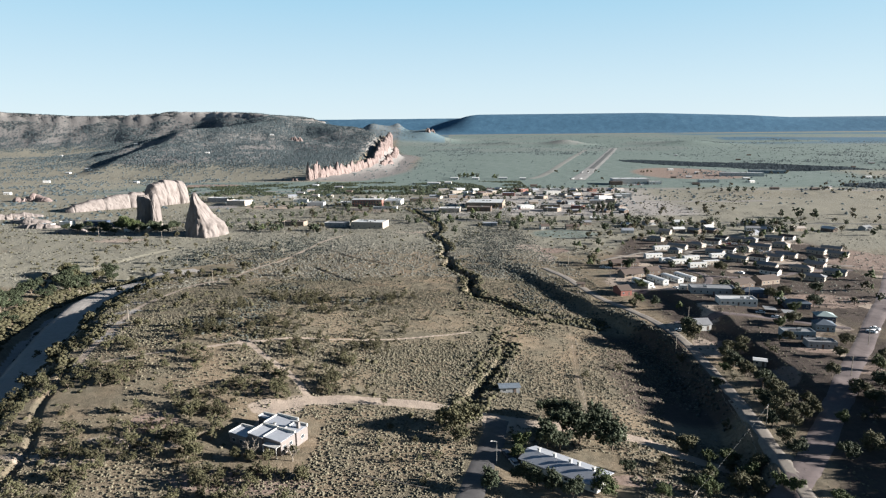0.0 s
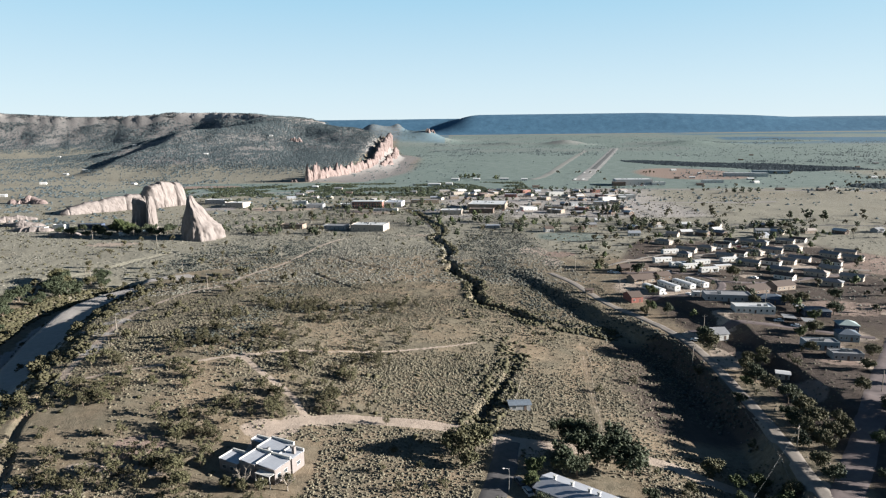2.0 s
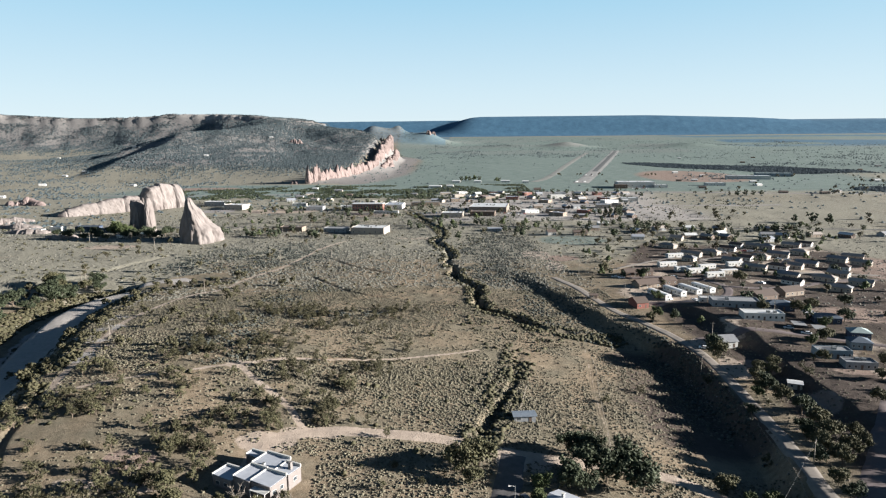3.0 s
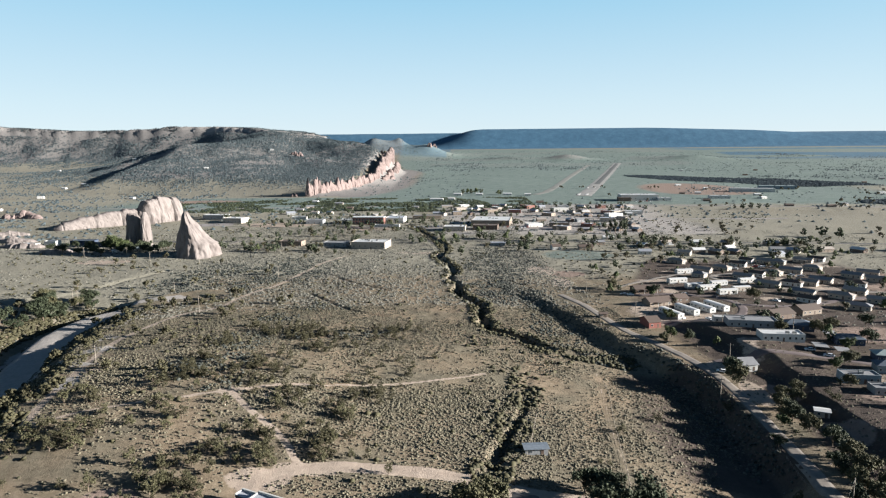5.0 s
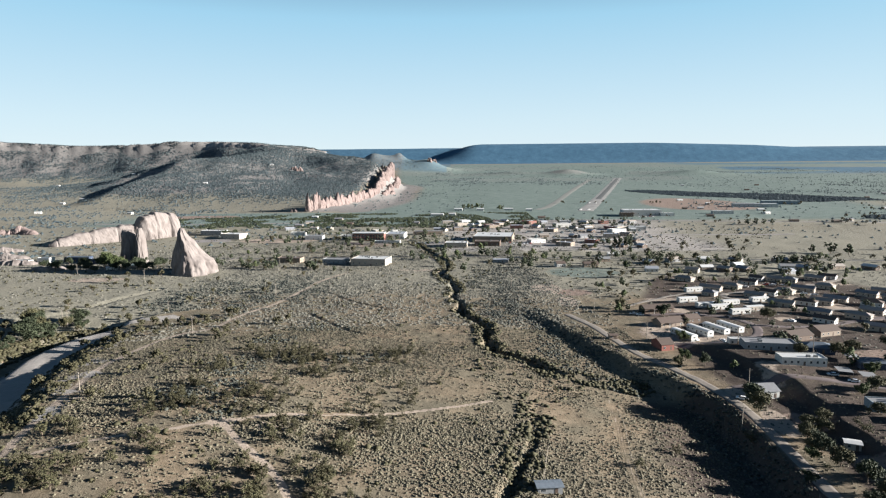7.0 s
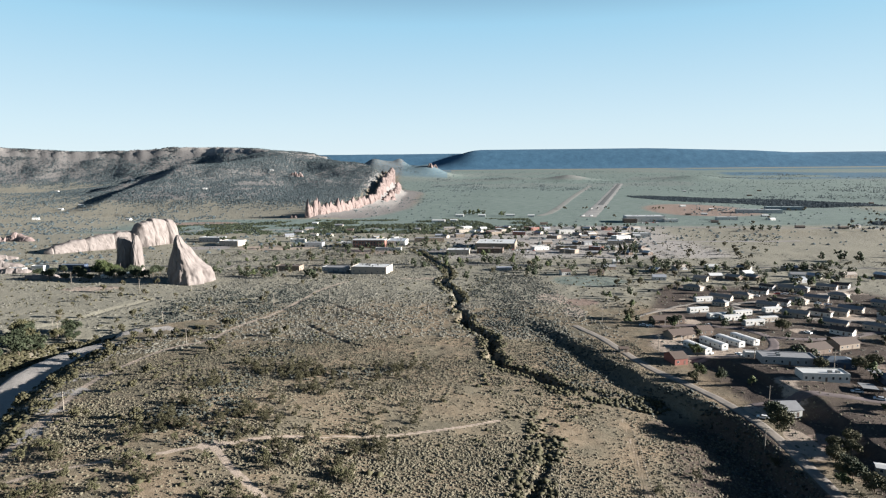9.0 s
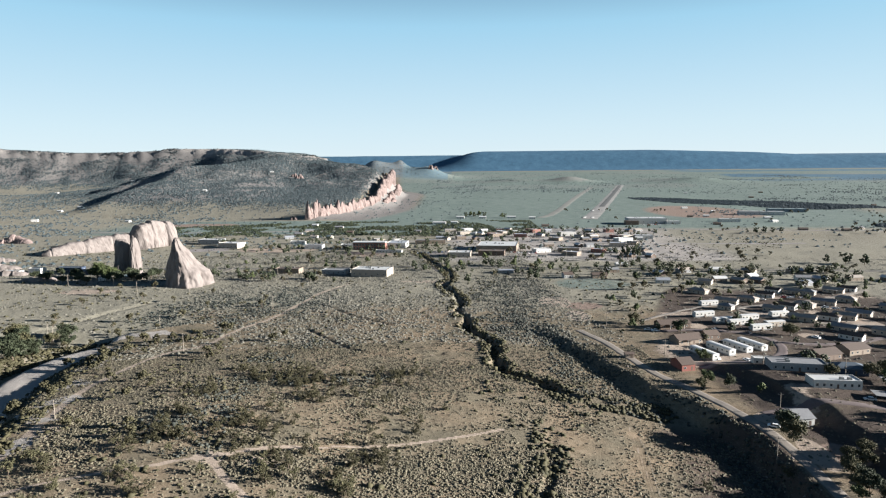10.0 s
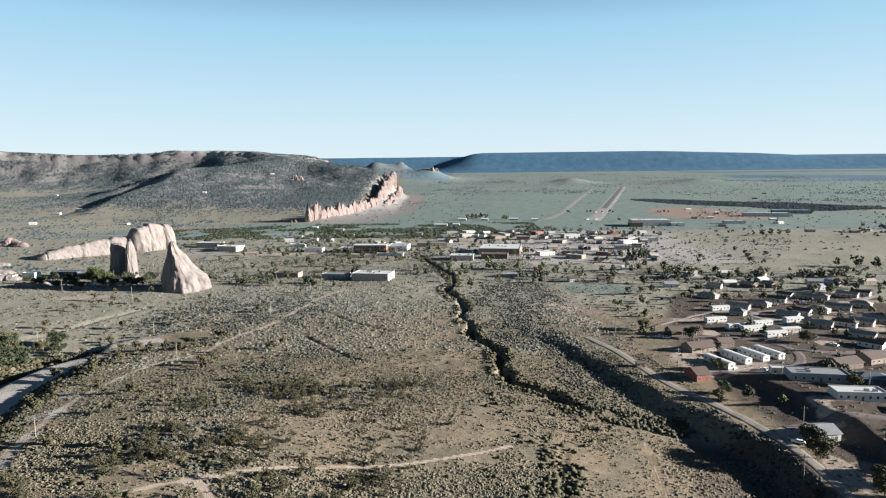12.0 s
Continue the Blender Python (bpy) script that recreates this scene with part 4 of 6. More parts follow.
JUNIPERS = [make_tree("juniper_tree", "juniper", 100 + i, 5.2, 2.3 + 0.25 * i, M_JUNIPER if i % 2 else M_OLIVE, 60, 760, ("dark olive juniper with an uneven crown", "grey-green juniper with an open ragged crown")[1 - i % 2], 0.28, 0.05) for i in range(4)]
ELMS = [make_tree("elm_tree", "elm", 120 + i, 8.5, 5.0, (M_DARKTREE, M_GREEN, M_OLIVE)[i], 210, 2600, ("large dark green shade tree", "bright green broadleaf tree", "grey-green broadleaf tree with open limbs")[i], 0.26, 0.10) for i in range(3)]
FAR_TREES = [make_tree("shade_tree", "elm", 140 + i, 6.4, 3.0, (M_DARKTREE, M_GREEN, M_JUNIPER)[i], 50, 260, ("dark green shade tree among houses", "green shade tree among houses", "olive green juniper in open ground")[i], 0.60, 0.08) for i in range(3)]
POPLARS = [make_tree("poplar_tree", "poplar", 150, 17.0, 3.0, M_DARKTREE, 90, 80, "tall narrow dark green poplar", 0.8, 0.06)]

plant(ELMS[:1], [(42, 213, 1.15), (51, 201, 1.5), (45, 198, 1.45), (55, 194, 1.3), (36, 215, 1.0), (40, 204, 1.2), (33, 192, 1.1), (122, 318, 1.15), (37, 190, 0.85), (13, 161, 0.8), (26, 164, 0.8), (31, 161, 0.8), (36, 158, 0.75), (22, 167, 0.7)])
plant(ELMS[1:2], [(24, 189, 0.7), (22, 181, 0.65), (46, 161, 0.85), (87, 194, 0.62), (190, 346, 0.8), (84, 182, 0.5), (100, 164, 0.6), (109, 158, 0.6), (150, 188, 0.7), (170, 320, 0.7), (120, 405, 0.85), (111, 372, 0.8), (-376, 674, 2.0), (-384, 678, 1.8), (-369, 671, 1.8), (-362, 674, 1.4), (142, 214, 0.55)])
plant(ELMS[2:3], [(-60, 171, 0.5), (-55, 172, 0.5), (-65, 172, 0.45), (-48, 176, 0.4), (1, 196, 1.3), (6, 200, 1.25), (4, 190, 0.7), (138, 292, 0.8), (142, 300, 0.8), (92, 188, 0.55), (-83, 178, 0.75), (-78, 172, 0.6), (-286, 440, 1.35), (-277, 452, 1.0), (165, 300, 0.65), (-300, 452, 1.5), (-306, 458, 1.3), (-296, 447, 1.0)])
# unseen elms past the right edge of view, added to shade the road
plant(ELMS, [(158, 170, 1.3), (150, 160, 1.4), (170, 185, 1.5), (180, 205, 1.5), (190, 225, 1.5), (168, 222, 1.1), (172, 240, 1.1), (162, 208, 1.3), (182, 190, 1.5), (196, 210, 1.5), (204, 232, 1.4), (166, 198, 1.3), (176, 216, 1.3), (185, 262, 0.8), (195, 275, 0.7), (152, 196, 0.9), (146, 178, 1.0)], "shade trees by the road")
plant(ELMS, [(112, 252, 0.55), (122, 270, 0.6), (126, 278, 0.6), (121, 228, 0.6), (98, 168, 0.6), (80, 176, 0.6), (73, 170, 0.6), (62, 162, 0.6), (70, 186, 0.5), (56, 178, 0.55)], "trees along the gravel road")
plant(ELMS[:1], [(-385, 652, 1.1), (-372, 641, 0.9), (-396, 642, 1.0), (-408, 682, 1.2), (-361, 656, 1.0), (-430, 690, 1.1), (-445, 672, 1.0), (-385, 720, 1.1), (-362, 950, 1.4), (-352, 958, 1.3), (-410, 1010, 1.3)], "trees among the rocks")
plant((ELMS[2], ELMS[0], ELMS[2]), [(129, 286, 0.9), (128, 274, 1.0), (129, 264, 0.95), (134, 296, 0.7), (131, 252, 1.05), (130, 240, 1.0), (128, 228, 1.0), (122, 234, 0.75), (121, 219, 0.95), (122, 210, 0.9), (115, 210, 0.7), (129, 217, 0.85), (113, 196, 0.7), (112, 187, 0.7), (138, 230, 0.7), (137, 223, 0.7),
      (98, 186, 0.55), (160, 254, 0.8), (161, 237, 0.9), (163, 230, 0.8), (189, 294, 0.8), (177, 278, 0.7), (126, 184, 0.8), (137, 190, 0.9), (93, 169, 0.5), (89, 175, 0.45), (94, 174, 0.5), (121, 310, 1.15), (118, 364, 0.8), (105, 365, 0.7), (179, 325, 0.9), (206, 356, 1.0), (190, 374, 0.9), (170, 373, 0.8), (223, 386, 1.0), (201, 381, 0.9), (104, 487, 1.0), (127, 465, 1.0), (192, 457, 1.0)], "shade trees by the road")
plant((ELMS[2], ELMS[1]), [(82, 200, 0.85), (94, 195, 0.75), (100, 186, 0.7), (95, 181, 0.7), (88, 172, 0.8), (76, 166, 0.8)], "trees along the gravel road")
# junipers on the near rangeland
NEAR = [(-25, 215, 0.85), (-41, 286, 1.0), (59, 264, 0.95), (77, 280, 0.95), (-75, 239, 0.8), (-101, 239, 0.9), (-116, 231, 0.8), (-92, 293, 0.9), (-104, 158, 1.25), (-143, 211, 1.1), (-145, 254, 1.2), (-137, 184, 1.1), (-38, 222, 0.8), (-33, 224, 0.75),
        (45, 236, 0.5), (-17, 328, 0.7), (38, 333, 0.7), (47, 328, 0.5), (48, 236, 0.4), (-20, 196, 0.6), (-22, 184, 0.7), (-12, 205, 0.5), (-60, 276, 0.8), (-72, 268, 0.9), (-66, 256, 0.7), (-53, 258, 0.8)]
plant(JUNIPERS, NEAR)
_rs = np.random.RandomState(5)


def scatter(count, x0, x1, y0, y1, dens, keep=None, lo=0.5, hi=1.1):
    out = []
    while len(out) < count:
        x, y = x0 + (x1 - x0) * _rs.rand(), y0 + (y1 - y0) * _rs.rand()
        if _rs.rand() > dens(x, y):
            continue
        out.append((round(x, 1), round(y, 1), round(lo + (hi - lo) * _rs.rand(), 2)))
    return out


def clear_of_tracks(x, y, gap=4.0):
    p = (np.array([x]), np.array([y]))
    return all(away(*p, l)[0][0] > gap for l in (DIRT_ROAD, DRIVE, ROAD_EDGE, RIVER, PATHS[0], PATHS[1], PATHS[2], WASH, GULLY)) and not (-76 < x < -38 and 166 < y < 212) and not (15 < x < 60 and 150 < y < 198)


plant(JUNIPERS, scatter(310, -180, -40, 128, 264, lambda x, y: clear_of_tracks(x, y) * (0.22 + 0.78 * (vnoise(x, y, 22, 40) > 0.5)), lo=0.55, hi=1.25))
grove("juniper_thicket", JUNIPERS[1], scatter(230, -126, -26, 266, 380, lambda x, y: clear_of_tracks(x, y, 3) * (0.12 + 0.88 * (vnoise(x, y, 17, 41) > 0.54)), lo=0.4, hi=1.05), M_JUNIPER, "grey-green juniper thickets on the rangeland")
grove("juniper_thicket", FAR_TREES[2], scatter(40, -205, -120, 240, 470, lambda x, y: clear_of_tracks(x, y) * 1.0, lo=0.4, hi=1.0), M_JUNIPER, "scattered junipers above the river")
plant(JUNIPERS, scatter(26, -20, 100, 140, 205, lambda x, y: clear_of_tracks(x, y, 6) * 1.0, lo=0.35, hi=0.85))
plant(JUNIPERS, scatter(26, 100, 210, 150, 300, lambda x, y: (away(np.array([x]), np.array([y]), ROAD_TOWN)[0][0] > 8) * clear_of_tracks(x, y, 5), lo=0.5, hi=1.1))
plant(FAR_TREES, scatter(95, 100, 330, 340, 640, lambda x, y: (away(np.array([x]), np.array([y]), ROAD_EDGE)[0][0] > 8) * 1.0, lo=0.55, hi=1.3))
plant(FAR_TREES, scatter(95, -330, 460, 640, 1000, lambda x, y: (0.2 + 0.8 * (vnoise(x, y, 60, 44) > 0.5)) * (y < 735 or x < 0.27 * y), lo=0.6, hi=1.5))
plant(FAR_TREES[2:], scatter(50, -330, -150, 400, 720, lambda x, y: clear_of_tracks(x, y, 14) * 1.0, lo=0.6, hi=1.1))
plant(FAR_TREES, scatter(58, 165, 430, 610, 735, lambda x, y: 0.2 + 0.8 * (vnoise(x, y, 40, 48) > 0.5), lo=0.6, hi=1.25))
plant(FAR_TREES[:1], [(400, 760, 2.2), (415, 752, 2.0), (385, 770, 1.6), (310, 690, 1.6), (330, 700, 1.5), (455, 1100, 1.7), (470, 1105, 1.8), (480, 1098, 1.6), (500, 1110, 1.5), (150, 660, 1.5), (130, 690, 1.4)])
plant(FAR_TREES[:2], [(-18, 1530, 2.0), (-8, 1540, 2.2), (2, 1535, 2.0), (12, 1545, 2.4), (24, 1540, 2.0), (64, 1500, 2.0), (70, 1506, 1.8)], "trees by the airfield")
plant(POPLARS, [(172, 806, 1.0), (178, 806, 1.1), (184, 803, 1.0), (189, 800, 0.95), (155, 745, 0.7), (196, 840, 0.8)])
plant(ELMS[:1], scatter(30, -330, -195, 200, 520, lambda x, y: 9 < away(np.array([x]), np.array([y]), CHANNEL)[0][0] < 26 and away(np.array([x]), np.array([y]), RIVER)[0][0] > 20, lo=0.45, hi=0.9), "trees along the river")
grove("town_trees", FAR_TREES[0], scatter(430, -330, 470, 650, 1230, lambda x, y: (0.1 + 0.9 * (vnoise(x, y, 50, 46) > 0.5)) * (y < 735 or x < 0.27 * y), lo=0.6, hi=1.5), M_DARKTREE, "dark shade trees all through the town")
grove("field_trees", FAR_TREES[2], scatter(130, 200, 1100, 650, 1700, lambda x, y: 1.0 * (vnoise(x, y, 80, 47) > 0.66), lo=0.7, hi=1.5), M_JUNIPER, "clumps of trees across the open fields")
grove("juniper_thicket", FAR_TREES[2], scatter(46, -260, -150, 200, 470, lambda x, y: 17 < away(np.array([x]), np.array([y]), RIVER)[0][0] < 40, lo=0.6, hi=1.3), M_JUNIPER, "dark junipers on the river bank")
plant(ELMS[:1], scatter(26, -345, -225, 220, 480, lambda x, y: 14 < away(np.array([x]), np.array([y]), CHANNEL)[0][0] < 40 and x < np.interp(y, [200, 300, 480], [-215, -245, -275]), lo=0.9, hi=1.5), "trees along the river")
plant(ELMS[:1], scatter(14, -420, -300, 640, 700, lambda x, y: 1.0, lo=0.9, hi=1.4), "trees among the rocks")
for _v in (JUNIPERS, ELMS, FAR_TREES, POPLARS):
    parked(_v)


def shrubs(name, spots, sizes, mat, seed, sides, label, category, rings=2, tall=0.8):
    """Low bushes as uneven domes, all in one mesh of stuff."""
    rs = np.random.RandomState(seed)
    n = len(spots)
    z = land(spots[:, 0], spots[:, 1])
    prof = [(1.0, -0.12), (0.82, 0.55)] if rings == 2 else [(1.0, -0.1)]
    k = len(prof) * sides + 1
    v = np.zeros((n, k, 3))
    a = np.arange(sides) / sides * 6.283
    for r, (w, h) in enumerate(prof):
        aa = a[None] + rs.rand(n, 1) * 6.28 + r * 0.5
        ww = w * (0.65 + 0.7 * rs.rand(n, sides))
        v[:, r * sides:(r + 1) * sides, 0], v[:, r * sides:(r + 1) * sides, 1] = np.cos(aa) * ww, np.sin(aa) * ww
        v[:, r * sides:(r + 1) * sides, 2] = h * (1 + 0.5 * (rs.rand(n, sides) - 0.5))
    v[:, -1, :2], v[:, -1, 2] = (rs.rand(n, 2) - 0.5) * 0.5, 0.85 + 0.4 * rs.rand(n)
    v = v * sizes[:, None, None] * np.array((1, 1, tall))
    v[..., 0] += spots[:, None, 0]
    v[..., 1] += spots[:, None, 1]
    v[..., 2] += z[:, None]
    f = []
    for r in range(len(prof) - 1):
        for i in range(sides):
            j = (i + 1) % sides
            f += [(r * sides + i, r * sides + j, (r + 1) * sides + j), (r * sides + i, (r + 1) * sides + j, (r + 1) * sides + i)]
    b = (len(prof) - 1) * sides
    f += [(b + i, b + (i + 1) % sides, k - 1) for i in range(sides)]
    f = np.array(f)[None] + (np.arange(n) * k)[:, None, None]
    return tagged(new(name, tri_mesh(name, v.reshape(-1, 3), f.reshape(-1, 3), mat, True)), label, category, kind="stuff")


def sprinkle(count, seed, a0, a1, r0, r1, keep):
    """Spots spread evenly over a sector of the land, thinned by keep (0 to 1)."""
    rs = np.random.RandomState(seed)
    a, r = radians(a0) + radians(a1 - a0) * rs.rand(count), np.sqrt(r0 ** 2 + (r1 ** 2 - r0 ** 2) * rs.rand(count))
    p = np.stack([r * np.sin(a), r * np.cos(a)], -1)
    return p[rs.rand(count) < keep(p[:, 0], p[:, 1])]


def off_tracks(x, y, wide=1.0):
    k = np.ones(x.shape)
    for l, w in ((DIRT_ROAD, 3.2), (DRIVE, 5), (ROAD_EDGE, 4), (ROAD_TOWN, 7), (RIVER, 13), (CHANNEL, 5), *[(p, 1.6) for p in PATHS]):
        k *= away(x, y, l)[0] > w * wide
    k *= ~((np.abs(x + 57) < 14) & (np.abs(y - 184) < 16)) & ~((np.abs(x - 36) < 20) & (np.abs(y - 173) < 18))
    return k


def sage_keep(x, y):
    d = 0.35 + 1.1 * (vnoise(x, y, 38, 50) - 0.3) + 0.5 * (vnoise(x, y, 9, 51) - 0.5)
    homes = (x > np.interp(y, [150, 300, 400, 500, 650], [100, 122, 95, 80, 60]))
    field = (x > 28) & (x < 110) & (y > 214) & (y < 345)
    left = (x < -60) & (y < 250)
    return off_tracks(x, y) * np.clip(d, 0.05, 1) * np.where(homes, 0.12, 1) * np.where(field, 0.45, 1) * np.where(left, 0.5, 1)


_p = sprinkle(36000, 61, -47, 37, 128, 232, lambda x, y: sage_keep(x, y) * 1.3)
_s = 0.24 + 0.40 * np.random.RandomState(1).rand(len(_p)) ** 1.8
shrubs("sagebrush", _p, _s, M_SAGE, 71, 5, "dense low grey-green sagebrush over dry ground", "sagebrush", 2, 0.75)
_p = sprinkle(66000, 60, -30, 20, 232, 345, lambda x, y: sage_keep(x, y) * 1.3)
_s = 0.22 + 0.44 * np.random.RandomState(16).rand(len(_p)) ** 2.2
shrubs("sagebrush", _p, _s, M_SAGE, 70, 5, "dense low sagebrush on the wide flat", "sagebrush", 2, 0.85)
_p = sprinkle(90000, 59, -42, 37, 262, 440, lambda x, y: sage_keep(x, y) * 1.2 * ((np.hypot(x, y) > 345) | (np.arctan2(x, y) < -0.5236) | (np.arctan2(x, y) > 0.349)))
_s = 0.27 + 0.52 * np.random.RandomState(17).rand(len(_p)) ** 2.0
shrubs("sagebrush", _p, _s, M_SAGE, 69, 5, "dense low sagebrush on the wide flat", "sagebrush", 1, 0.95)
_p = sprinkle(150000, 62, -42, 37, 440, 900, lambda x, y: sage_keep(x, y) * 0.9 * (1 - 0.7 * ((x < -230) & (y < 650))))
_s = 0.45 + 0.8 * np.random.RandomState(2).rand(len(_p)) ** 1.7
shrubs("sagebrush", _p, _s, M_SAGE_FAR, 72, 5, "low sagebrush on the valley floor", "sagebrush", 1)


def grey_keep(x, y):
    k = np.zeros(x.shape)
    for cx, cy, rx, ry in ((-112, 285, 20, 26), (30, 610, 40, 90), (55, 400, 24, 40), (80, 350, 22, 14), (-170, 560, 60, 60), (-190, 520, 70, 60), (25, 500, 22, 60), (100, 320, 10, 50), (105, 270, 9, 50), (-115, 340, 16, 30), (-108, 300, 16, 14), (-102, 268, 12, 10), (-118, 400, 16, 14), (-95, 430, 24, 12), (-126, 293, 12, 12), (-80, 356, 26, 10), (-62, 366, 20, 8), (16, 495, 22, 26), (20, 570, 26, 34), (46, 456, 14, 30), (-205, 560, 40, 40)):
        k = np.maximum(k, 1 - step(0.6, 1.1, np.hypot((x - cx) / rx, (y - cy) / ry)))
    return k * off_tracks(x, y) * (0.25 + 0.75 * (vnoise(x, y, 9, 53) > 0.45))


_p = sprinkle(90000, 63, -40, 30, 180, 720, grey_keep)
_s = 0.5 + 0.6 * np.random.RandomState(3).rand(len(_p)) ** 1.4
shrubs("rabbitbrush", _p, _s, M_SAGE_GREY, 73, 5, "pale blue-grey rabbitbrush thickets", "shrub")
_p = sprinkle(36000, 69, -44, -22, 180, 520, lambda x, y: 0.8 * ((away(x, y, CHANNEL)[0] > 4) & (away(x, y, CHANNEL)[0] < 22) & (away(x, y, RIVER)[0] > 17)))
_s = 0.6 + 1.2 * np.random.RandomState(11).rand(len(_p)) ** 1.5
shrubs("river_brush", _p, _s, M_JUNIPER, 79, 5, "dark brush beside the river channel", "shrub")
_p = sprinkle(60000, 70, -44, 34, 190, 1150, lambda x, y: off_tracks(x, y) * (x < np.interp(y, [200, 300, 345, 400, 1200], [22, 24, 60, 50, 600])) * (0.05 + np.where(y < 450, 0.55, 0.22) * (vnoise(x, y, 48, 61) > 0.55) * (vnoise(x, y, 13, 62) > 0.5)))
_s = 0.55 + 1.1 * np.random.RandomState(12).rand(len(_p)) ** 1.5
shrubs("dark_scrub", _p, _s, M_JUNIPER, 80, 5, "dark scattered juniper scrub on the valley floor", "scrub")
_p = sprinkle(30000, 81, 8, 32, 160, 420, lambda x, y: 0.03 * ((away(x, y, BLUFF)[0] < 11) & (away(x, y, ROAD_EDGE)[0] > 3.5)))
_s = 0.22 + 0.5 * np.random.RandomState(14).rand(len(_p)) ** 2
shrubs("rubble", _p, _s, M_ROCK, 82, 5, "pale boulders strewn down the bluff", "rubble")
_p = sprinkle(60000, 83, -46, -20, 150, 480, lambda x, y: 0.35 * ((away(x, y, RIVER)[0] > 13) & (away(x, y, RIVER)[0] < 34) & (away(x, y, RIVER)[1] < 0) & (vnoise(x, y, 11, 64) > 0.45)))
_s = 0.5 + 1.1 * np.random.RandomState(15).rand(len(_p)) ** 1.5
shrubs("river_brush", _p, _s, M_JUNIPER, 84, 5, "grey-green brush on the sandy river bank", "shrub")
# brush along the wash and in the gully
_p = sprinkle(110000, 64, -30, 20, 200, 900, lambda x, y: 0.9 * (np.minimum(away(x, y, WASH)[0], away(x, y, GULLY)[0]) < 8.0) * (vnoise(x, y, 12, 55) > 0.25))
_s = 0.7 + 0.9 * np.random.RandomState(4).rand(len(_p)) ** 1.6
shrubs("wash_brush", _p, _s, M_JUNIPER, 74, 6, "dark brush lining the banks of the wash", "shrub")


def wood_keep(x, y):
    d = np.interp(y, _hy, _hx) - x
    h = step(6, 30, hills(x, y) - 40 * np.clip((y - 1500) / 1500, 0, 3) ** 1.25) * step(14, 50, d)
    n = 0.45 * vnoise(x, y, 190, 12) + 0.33 * vnoise(x, y, 60, 26) + 0.22 * vnoise(x, y, 20, 27)
    near = (1 - step(500, 900, d)) * (1 - step(2300, 2600, y))
    _, rd, rside = ridge(x, y, RIM)
    h = h * np.where(rd < 45, 0.06 + 0.6 * (vnoise(x, y, 90, 28) > 0.62), 1)
    return h * np.clip(0.22 + 0.66 * step(0.40, 0.58, n + 0.10 * near), 0, 1)


_p = sprinkle(330000, 65, -44, -4, 1400, 4200, lambda x, y: wood_keep(x, y) * np.where(np.hypot(x, y) > 2500, 0.7, 1.0))
_s = (1.7 + 1.7 * np.random.RandomState(6).rand(len(_p)) ** 1.4) * (1 + 0.35 * (np.hypot(_p[:, 0], _p[:, 1]) > 2500))
shrubs("pinyon_woodland", _p, _s, M_HAZED_WOOD, 75, 5, "dark pinyon and juniper woodland on the hills", "woodland", 1, 0.8)


def valley_keep(x, y):
    d = np.interp(y, _hy, _hx) - x
    k = 0.05 + 0.9 * np.clip(vnoise(x, y, 160, 57) - 0.62, 0, 1) * 2.4 * (vnoise(x, y, 30, 58) > 0.4)
    field = (x > 0) & (y > 1250) & (x < 0.33 * y) & (y < 2500)
    return k * np.where(field, 0.06, 1) * (d < 60) + (d >= 60) * (hills(x, y) < 14 + 40 * np.clip((y - 1500) / 1500, 0, 3) ** 1.25) * (0.10 + 1.1 * step(0.5, 0.7, vnoise(x, y, 130, 57)) * (vnoise(x, y, 30, 58) > 0.4))


_p = sprinkle(100000, 66, -42, 36, 900, 4100, valley_keep)
_s = 1.6 + 2.2 * np.random.RandomState(7).rand(len(_p))
shrubs("far_scrub", _p, _s, M_HAZED_WOOD, 76, 5, "scattered dark junipers across the far valley", "scrub", 1)
_p = sprinkle(75000, 67, 8, 40, 1000, 2700, lambda x, y: 1.0 * (((np.abs(y - 2090 + 0.62 * (x - 600) - 150 * (vnoise(x, y, 200, 59) - 0.5)) < np.interp(x, [520, 600, 900, 1150], [30, 100, 150, 60])) & (x > 520) & (x < 1150)) | (np.hypot((x - 800) / 80, (y - 1215) / 62) < 1)) * (vnoise(x, y, 60, 63) > 0.22))
_s = 1.9 + 2.2 * np.random.RandomState(8).rand(len(_p))
shrubs("tree_belt", _p, _s, M_HAZED_BELT, 77, 6, "long dark belt of trees across the valley", "woodland", 1)
_p = sprinkle(9000, 68, -30, 6, 1080, 1420, lambda x, y: 1.0 * (x < 120) * (x > -620) * (vnoise(x, y, 45, 60) > 0.42) * (y > 1100 + 0.05 * x))
_s = 1.8 + 1.6 * np.random.RandomState(9).rand(len(_p))
shrubs("creek_brush", _p, _s, M_DARKTREE, 78, 6, "green brush along the creek bed below the cliffs", "shrub", 1)

# ---- buildings ----


def window(parent, x, y, z, w, h, face):
    """A framed pane on a wall; face is the outward side: s, n, e or w."""
    fr, gl = Solid(), Solid()
    t = 0.07
    if face in "sn":
        k = -1 if face == "s" else 1
        fr.box(x - w / 2, min(y, y + k * t), z, x + w / 2, max(y, y + k * t), z + h)
        gl.box(x - w / 2 + 0.09, min(y + k * t, y + k * (t + 0.02)), z + 0.09, x + w / 2 - 0.09, max(y + k * t, y + k * (t + 0.02)), z + h - 0.09)
    else:
        k = 1 if face == "e" else -1
        fr.box(min(x, x + k * t), y - w / 2, z, max(x, x + k * t), y + w / 2, z + h)
        gl.box(min(x + k * t, x + k * (t + 0.02)), y - w / 2 + 0.09, z + 0.09, max(x + k * t, x + k * (t + 0.02)), y + w / 2 - 0.09, z + h - 0.09)
    f = part("window", fr, M_TRIM, parent)
    part("pane", gl, M_GLASS, f)


